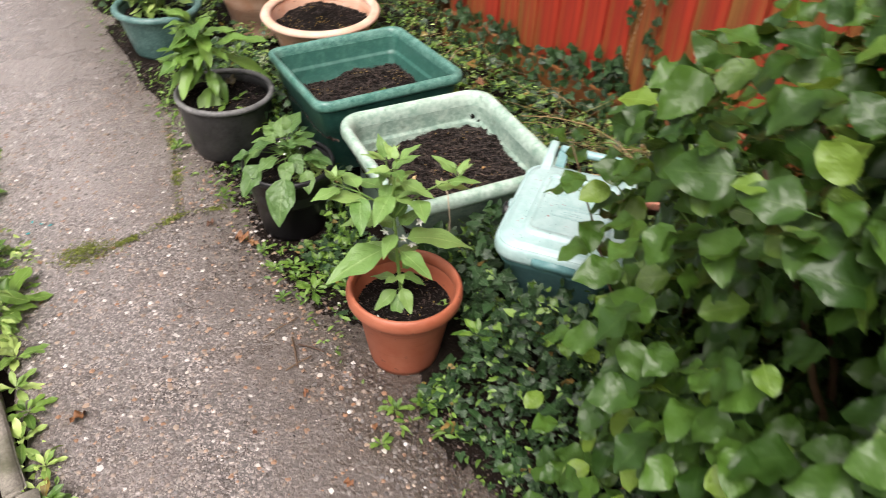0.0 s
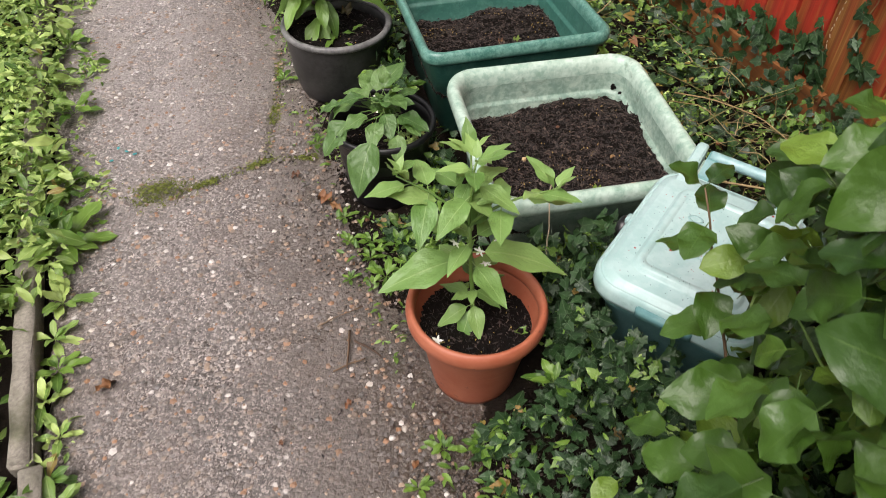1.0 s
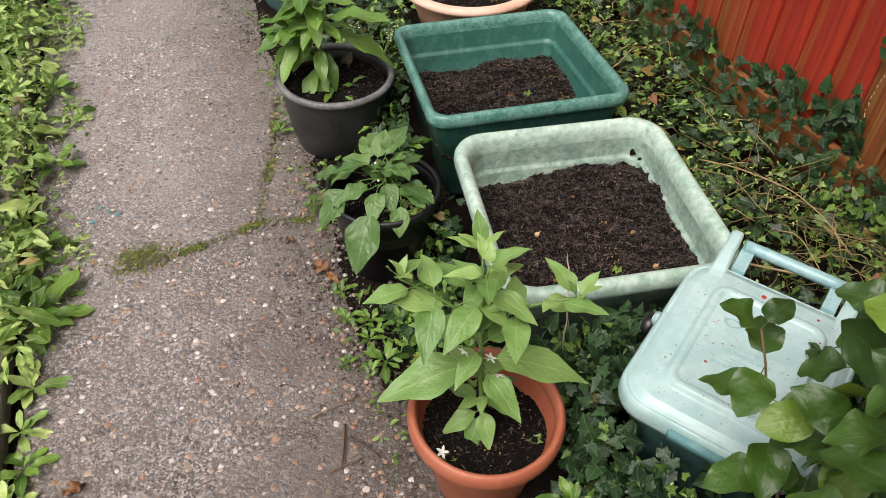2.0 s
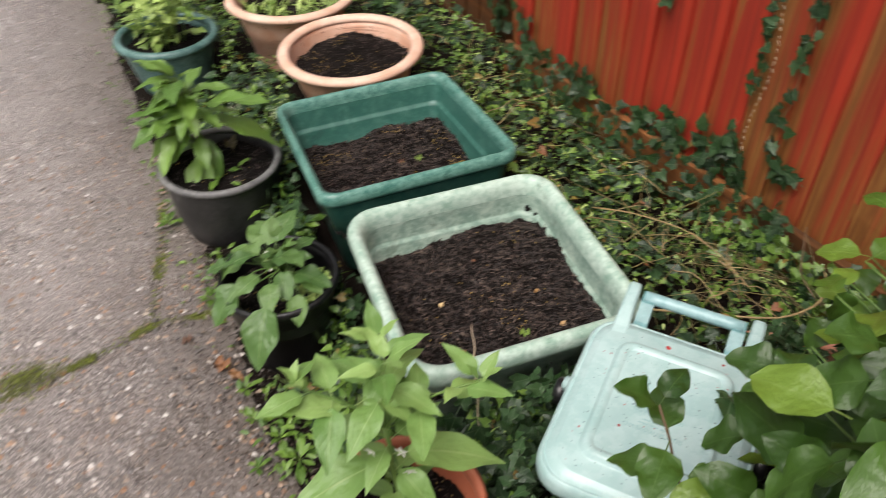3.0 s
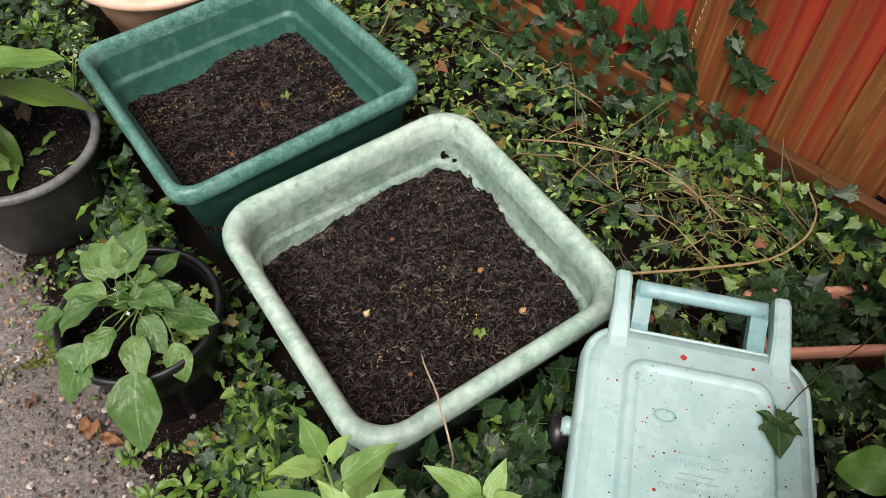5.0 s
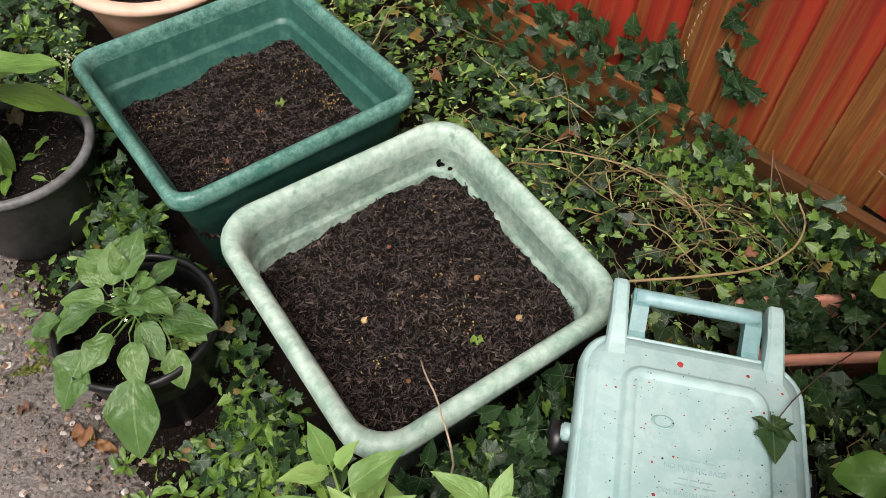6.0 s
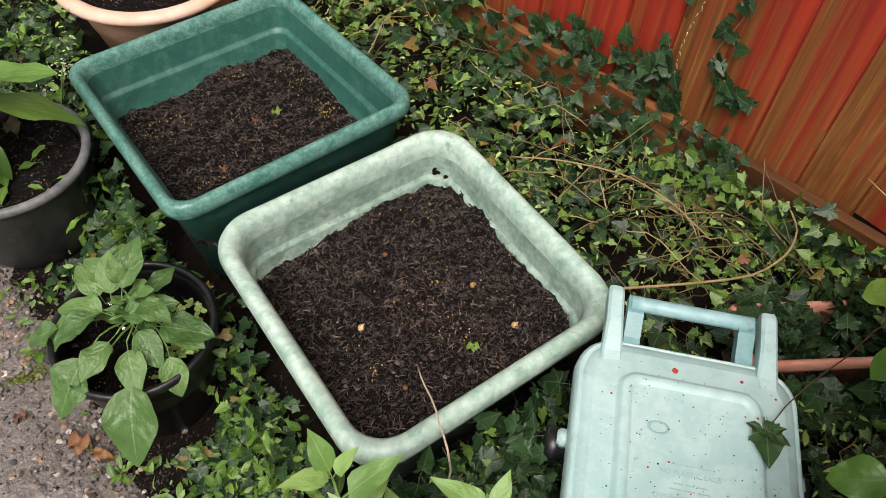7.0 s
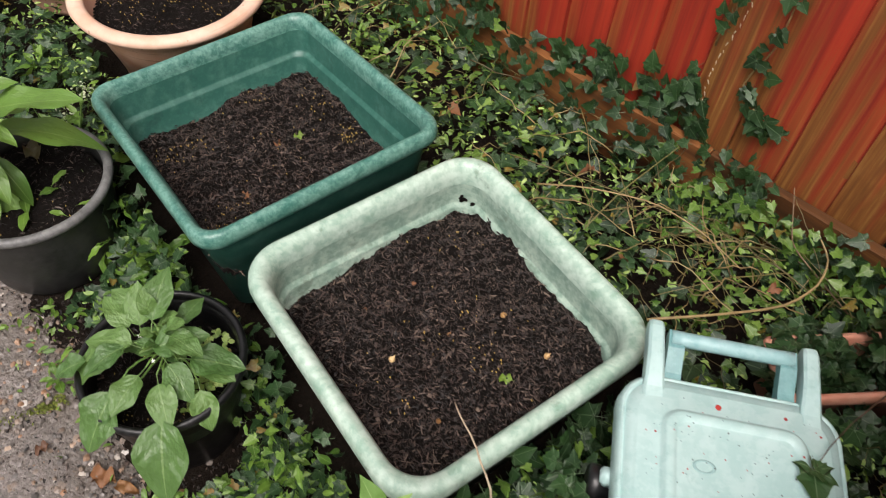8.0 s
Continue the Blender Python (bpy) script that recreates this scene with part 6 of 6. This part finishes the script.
def bank_ivy(m, x_range, y_range, z_range, n, seed, lo=0.030, hi=0.058, kind="ivy"):
    """Ivy leaves heaped against one side of a thing, given in its coordinates; faces turned out and up."""
    r = np.random.default_rng(seed)
    q = np.stack([r.uniform(*x_range, n), r.uniform(*y_range, n), r.uniform(*z_range, n)], 1)
    mm = np.array(m)
    out = mm[:3, :3] @ np.array((sum(x_range) / 2, sum(y_range) / 2, 0.0))
    out /= np.linalg.norm(out)
    p = q @ mm[:3, :3].T + mm[:3, 3]
    local = p @ ROT
    p = p[np.hypot(local[:, 0] - 0.914, local[:, 1] - 1.307) > 0.20]
    n = len(p)
    up = out * 0.7 + np.array((0, 0, 0.8)) + r.normal(0, 0.35, (n, 3))
    g = out * 0.5 + np.array((0, 0, -0.3)) + r.normal(0, 0.7, (n, 3))
    pile = Pile()
    ts, mat = BLADES[kind]
    for j, t in enumerate(ts):
        k = slice(j, None, len(ts))
        pile.add(t, frames(p[k], g[k], up[k], r.uniform(lo, hi, len(p[k]))))
    return whole("ivy_cover", pile.mesh("ivy_cover", mat), Matrix(), "dark ivy heaped against the containers on the bank", "ivy", kind="stuff")


bank_ivy(CADDY_M, (-0.22, 0.20), (-0.29, -0.172), (-0.36, -0.062), 330, 81, 0.020, 0.040)
bank_ivy(CADDY_M, (-0.25, -0.150), (-0.26, 0.07), (-0.36, -0.065), 290, 82, 0.020, 0.040)
bank_ivy(CADDY_M, (-0.30, 0.20), (-0.34, -0.20), (-0.26, -0.05), 60, 96, 0.014, 0.028, "young_ivy")
bank_ivy(CADDY_M, (-0.32, -0.17), (-0.30, 0.04), (-0.30, -0.08), 45, 97, 0.014, 0.028, "young_ivy")
bank_ivy(PALE_BOX, (-0.24, 0.28), (-0.40, -0.275), (-0.30, -0.10), 260, 83, 0.024, 0.050)
bank_ivy(PALE_BOX, (-0.20, 0.28), (-0.40, -0.305), (-0.25, -0.08), 70, 85, 0.018, 0.034, "young_ivy")
bank_ivy(PALE_BOX, (-0.38, -0.262), (-0.27, 0.30), (-0.34, -0.17), 80, 84, 0.016, 0.036)
bank_ivy(PALE_BOX, (-0.40, -0.300), (-0.28, 0.30), (-0.34, -0.17), 60, 86, 0.022, 0.046, "weed")
bank_ivy(PALE_BOX, (-0.40, -0.305), (-0.28, 0.30), (-0.30, -0.16), 50, 87, 0.018, 0.030, "young_ivy")
bank_ivy(GREEN_BOX, (-0.42, -0.305), (-0.28, 0.30), (-0.34, -0.14), 170, 88, 0.022, 0.050, "weed")
bank_ivy(GREEN_BOX, (-0.40, -0.290), (-0.28, 0.30), (-0.34, -0.14), 180, 89, 0.018, 0.040)

bank_ivy(TROUGH, (-0.20, -0.04), (-0.03, 0.085), (-0.04, 0.028), 130, 91, 0.022, 0.044)
bank_ivy(TROUGH, (0.05, 0.20), (-0.05, 0.085), (-0.04, 0.030), 90, 94, 0.030, 0.055)
bank_ivy(TROUGH, (-0.17, 0.17), (-0.045, 0.050), (-0.10, -0.015), 260, 95, 0.020, 0.040)
bank_ivy(TROUGH, (0.0, 0.17), (-0.040, 0.085), (-0.03, 0.030), 110, 98, 0.026, 0.048)
bank_ivy(TROUGH, (-0.20, 0.18), (0.065, 0.105), (-0.08, 0.005), 40, 92, 0.022, 0.036, "young_ivy")
bank_ivy(TROUGH, (-0.16, 0.20), (-0.14, -0.08), (-0.15, -0.03), 110, 93, 0.028, 0.052)

# dry stems tangled over the bank
def tangle():
    r = np.random.default_rng(61)
    pile = Pile()
    for k in range(340):
        s, u = r.uniform(1.45, 2.05), r.uniform(0.9, 3.4)
        if k % 3 == 0:
            s, u = r.uniform(1.6, 2.05), r.uniform(0.9, 1.75)
        a, ln = r.uniform(0, 6.28), r.uniform(0.08, 0.30)
        e = (np.clip(s + ln * math.cos(a), 1.3, 2.06), u + ln * math.sin(a))
        p = np.array([(s, u, 0.0), (*e, 0.0)])
        if not free(np.stack([p[0] + (p[1] - p[0]) * t for t in np.linspace(0, 1, 8)]), 0.045).all():
            continue
        z0, z1 = (float(ivy_top(*q[:2])) + r.uniform(-0.02, 0.02) for q in p)
        pile.add(tube(bent((s, u, z0), (*e, z1), r.uniform(0, 0.04), 8, 0.006, k), np.linspace(0.0014, 0.0007, 8) * r.uniform(0.6, 1.4), 4), EYE4)
    return pile.mesh("dry_stems", STRAW)


whole("dry_stems", tangle(), BASE, "tangle of thin dry stems over the ivy", "stems", kind="stuff")
for k, (pts, rad) in enumerate((([(1.60, 1.457, 0.30), (1.704, 1.37, 0.31), (1.82, 1.29, 0.31), (1.90, 1.27, 0.33), (1.955, 1.285, 0.35), (1.98, 1.33, 0.37)], 0.0032),
                                ([(1.707, 1.833, 0.30), (1.76, 1.74, 0.33), (1.828, 1.612, 0.34), (1.842, 1.50, 0.33), (1.842, 1.40, 0.30)], 0.0022),
                                ([(1.693, 1.685, 0.29), (1.80, 1.68, 0.34), (1.93, 1.67, 0.36), (2.00, 1.66, 0.38)], 0.0018),
                                ([(1.93, 1.20, 0.27), (1.95, 1.36, 0.33), (2.01, 1.42, 0.42)], 0.0022),
                                ([(1.98, 0.95, 0.40), (2.02, 1.10, 0.46), (2.03, 1.24, 0.50)], 0.0020))):
    q = np.array(pts) @ np.array(((1.044, 0.015, 0.0), (0.003, 1.048, -0.019), (-0.03, 0.02, 0.92))) + (-0.010, -0.067, 0.024)
    t = np.linspace(0, 1, 16)
    q = np.stack([np.interp(t, np.linspace(0, 1, len(q)), q[:, j]) for j in range(3)], 1)
    q[1:-1] = (q[:-2] + q[1:-1] * 2 + q[2:]) / 4
    me = Pile().add(tube(q, np.linspace(rad, rad * 0.6, 16), 6), EYE4).mesh("ivy_stem", STRAW if k != 3 else STEM_BROWN)
    whole("ivy_stem", me, BASE, "long bare ochre ivy stem arching over the bank", "stem", "bare stems over the bank")

# straight pale stems lying across the ivy
STRAIGHT_STEMS = (((1.78, 1.99, 0.275), (1.93, 1.57, 0.285), 0.010), ((1.83, 1.70, 0.265), (2.05, 1.70, 0.335), 0.010), ((2.00, 1.29, 0.26), (2.075, 1.45, 0.37), 0.006),
                  ((1.98, 1.36, 0.27), (1.72, 1.52, 0.26), 0.020), ((2.03, 1.98, 0.28), (1.86, 1.80, 0.27), 0.015))
for k, (a, b, sag) in enumerate(STRAIGHT_STEMS):
    me = Pile().add(tube(bent(a, b, sag, 10, 0.002, 300 + k), np.linspace(0.0014, 0.0008, 10), 5), EYE4).mesh("ivy_stem", STRAW)
    whole("ivy_stem", me, BASE, "long straight dry stem lying over the ivy", "stem", "bare stems over the bank")

# ---- separate weeds beside the path ----
r = np.random.default_rng(71)


def rosette(m, n, size, kind, label, group):
    root = thing("weed", m, label, "weed", group)
    for k in range(n):
        sprout(root, kind, (0, 0, 0.004), k * 137.5 + r.normal(0, 15), 12 + 55 * (k / n) + r.normal(0, 8), size * r.uniform(0.6, 1.05) * (1.1 - 0.5 * k / n))
    return root


for s, u, n, size in ((-0.075, 1.02, 11, 0.085), (-0.055, 1.16, 12, 0.080), (-0.06, 1.33, 10, 0.075), (-0.07, 1.55, 9, 0.070), (-0.05, 1.74, 9, 0.075), (-0.03, 2.08, 14, 0.14), (-0.10, 2.20, 12, 0.13), (-0.02, 2.36, 10, 0.10), (-0.08, 2.52, 11, 0.12), (0.0, 2.75, 10, 0.10), (-0.10, 2.95, 11, 0.12), (-0.02, 3.2, 10, 0.11),
                      (-0.045, 0.94, 9, 0.07), (-0.03, 1.10, 10, 0.06), (-0.045, 1.25, 11, 0.085), (-0.035, 1.44, 9, 0.06), (-0.04, 1.64, 10, 0.07), (-0.03, 1.86, 11, 0.085), (-0.24, 1.30, 10, 0.10), (-0.30, 1.62, 10, 0.10), (-0.22, 1.88, 11, 0.11), (-0.32, 2.15, 12, 0.12), (-0.26, 2.60, 12, 0.12), (-0.38, 2.9, 12, 0.13), (-0.20, 3.3, 10, 0.12), (-0.45, 2.4, 12, 0.12)):
    rosette(L(s, u, float(ground_z(s, u)) + (0.03 if -0.14 < s < 0.02 else 0.0)), n, size, "bright" if n % 2 else "weed", "leafy green weed rooted by the kerb", "weeds by the kerb")
for s, u, n, size in ((0.74, 1.83, 9, 0.040), (0.80, 1.80, 10, 0.045), (0.87, 1.77, 10, 0.05), (0.96, 1.80, 11, 0.05), (0.75, 1.93, 9, 0.035), (0.78, 1.74, 9, 0.04), (0.71, 1.70, 8, 0.03), (0.90, 1.62, 10, 0.05), (0.80, 1.66, 10, 0.055), (0.92, 1.72, 11, 0.060), (1.00, 1.82, 10, 0.055), (0.75, 2.30, 9, 0.045), (0.72, 2.72, 9, 0.05), (0.78, 3.05, 9, 0.05), (1.02, 1.58, 10, 0.055), (1.03, 2.22, 12, 0.08), (1.06, 2.36, 11, 0.07), (1.08, 2.75, 11, 0.075), (1.15, 3.15, 10, 0.075), (0.97, 2.90, 10, 0.06), (1.62, 2.50, 14, 0.085), (1.70, 2.25, 12, 0.075), (1.75, 2.75, 12, 0.08), (1.64, 2.72, 11, 0.07), (0.70, 1.06, 9, 0.035), (0.78, 1.12, 10, 0.045), (0.86, 1.10, 10, 0.05), (1.02, 1.10, 10, 0.06)):
    if not free(np.array([(s, u, 0.2)]), 0.01)[0]:
        continue
    rosette(L(s, u, max(float(ground_z(s, u)) + 0.02, (float(ivy_top(s, u)) - 0.03) * (s > 0.95))), n, size, "weed", "small green weed growing beside the pots", "weeds beside the pots")

for k in range(26):
    s, u = -0.22 - 0.42 * r.random(), 1.15 + 2.6 * (k + r.random()) / 26
    rosette(L(s, u, float(ground_z(s, u)) + 0.02), 9 + k % 5, r.uniform(0.10, 0.17), "weed" if k % 3 else "bright", "leafy green weed rooted beyond the kerb", "weeds by the kerb")
for k, (s, u, a) in enumerate(((0.183, 2.452, 20), (0.135, 2.50, 70), (0.16, 2.475, 130), (0.11, 2.44, 10), (-0.075, 1.07, 30))):
    me = from_bm("plastic_scrap", box_bm(-0.006, 0.007, -0.003, 0.004, 0.0, 0.002, 0.0006), TEAL_SCRAP, False)
    whole("plastic_scrap", me, L(s, u, 0.004, 5, 4, a) @ Matrix.Diagonal((1 + 1.2 * (k == 4),) * 3 + (1,)), "tiny scrap of turquoise plastic on the path", "scrap", "scraps on the path")
grime = Pile().add(rock(5, 0.5), [np.array(pose(0.228 + 0.012 * math.cos(k * 2.1), 0.232 + 0.012 * math.sin(k * 1.7), -0.103 + 0.009 * (k % 3), 30 * k, 20 * k, 50 * k) @ Matrix.Diagonal((0.013, 0.013, 0.016, 1))) for k in range(7)])
whole("soil_crumbs", grime.mesh("soil_crumbs", COMPOST), PALE_BOX, "crumbs of dark soil caught in the planter's corner", "soil", kind="stuff")

# ivy leaf hanging over the caddy's lid on its stem
trail = thing("trailing_ivy", BASE, "dark ivy leaf on a red stem lying on the caddy lid", "ivy")
INVB = BASE.inverted()
tip = INVB @ (CADDY_M @ Vector((0.103, 0.075, 0.020)))
root_p = (1.91, 1.08, 0.40)
stem(trail, bent(root_p, tip, 0.02, 9, 0.003, 6), 0.0016, 0.0010, STEM_BROWN, "stem", 5)
leaf(trail, "ivy", np.array(tip), (-0.5, -0.35, 0.05), (0.1, 0.2, 1), 0.062)
leaf(trail, "ivy", np.array(tip) + (0.0, 0, 0.002), (0.2, -0.8, 0.0), (0.3, 0.1, 1), 0.040)
for k in range(7):
    leaf(trail, "ivy" if k % 3 else "young_ivy", np.array(root_p) + r.normal(0, 0.04, 3) * (1, 1, 0.6), r.normal(0, 1, 3) * (1, 1, 0.3), (-0.2, 0, 1), r.uniform(0.045, 0.07))

# dead leaves caught in the ivy
for k, (s, u, a, size) in enumerate(((1.90, 1.83, 40, 0.036), (1.72, 1.93, 130, 0.030), (1.74, 1.62, 250, 0.022), (1.93, 1.36, 80, 0.026), (1.62, 1.40, 300, 0.024), (1.80, 2.20, 190, 0.030), (1.70, 2.42, 60, 0.024), (1.90, 1.18, 220, 0.024))):
    me = Pile().add(ivy_leaf(60 + k, 1.0, 0.55, 0.45), EYE4).mesh("dead_leaf", DEAD)
    whole("dead_leaf", me, L(s, u, float(ivy_top(s, u)) + 0.012, 20 * math.sin(k * 2.1), 25 * math.cos(k * 1.3), a) @ Matrix.Diagonal((size, size, size, 1)), "curled brown dead leaf caught in the ivy", "leaf", "dead leaves in the ivy")

rosette(L(1.18, 1.22, 0.13), 13, 0.035, "bright", "pale curled sprig standing among dark ivy", "")

# flowering weed behind the faded pot
bloom = thing("flowering_weed", L(1.07, 2.86, 0.03), "slender weed with small whitish flower heads behind the faded pot", "weed")
r = np.random.default_rng(90)
for k in range(6):
    top = np.array((r.normal(0, 0.045), r.normal(0, 0.045), r.uniform(0.16, 0.26)))
    pts = bent((0.01 * math.cos(k), 0.01 * math.sin(k), -0.02), top, 0.0, 7, 0.003, 90 + k)
    stem(bloom, pts, 0.0020, 0.0010, STEM_GREEN, "stem", 5)
    for j in range(4):
        sprout(bloom, "weed", pts[1 + j], r.uniform(0, 360), r.uniform(10, 50), r.uniform(0.03, 0.055))
    head = Pile()
    n = 22
    pos = top + r.normal(0, 0.010, (n, 3))
    g, up = scatter_dirs(r, n, 0.8)
    head.add(oval(0.6, 0.2, 0.2), frames(pos, g, up, r.uniform(0.005, 0.009, n)))
    part("flower_head", head.mesh("flower_head", BLOOM), bloom, "cluster of tiny whitish flowers")
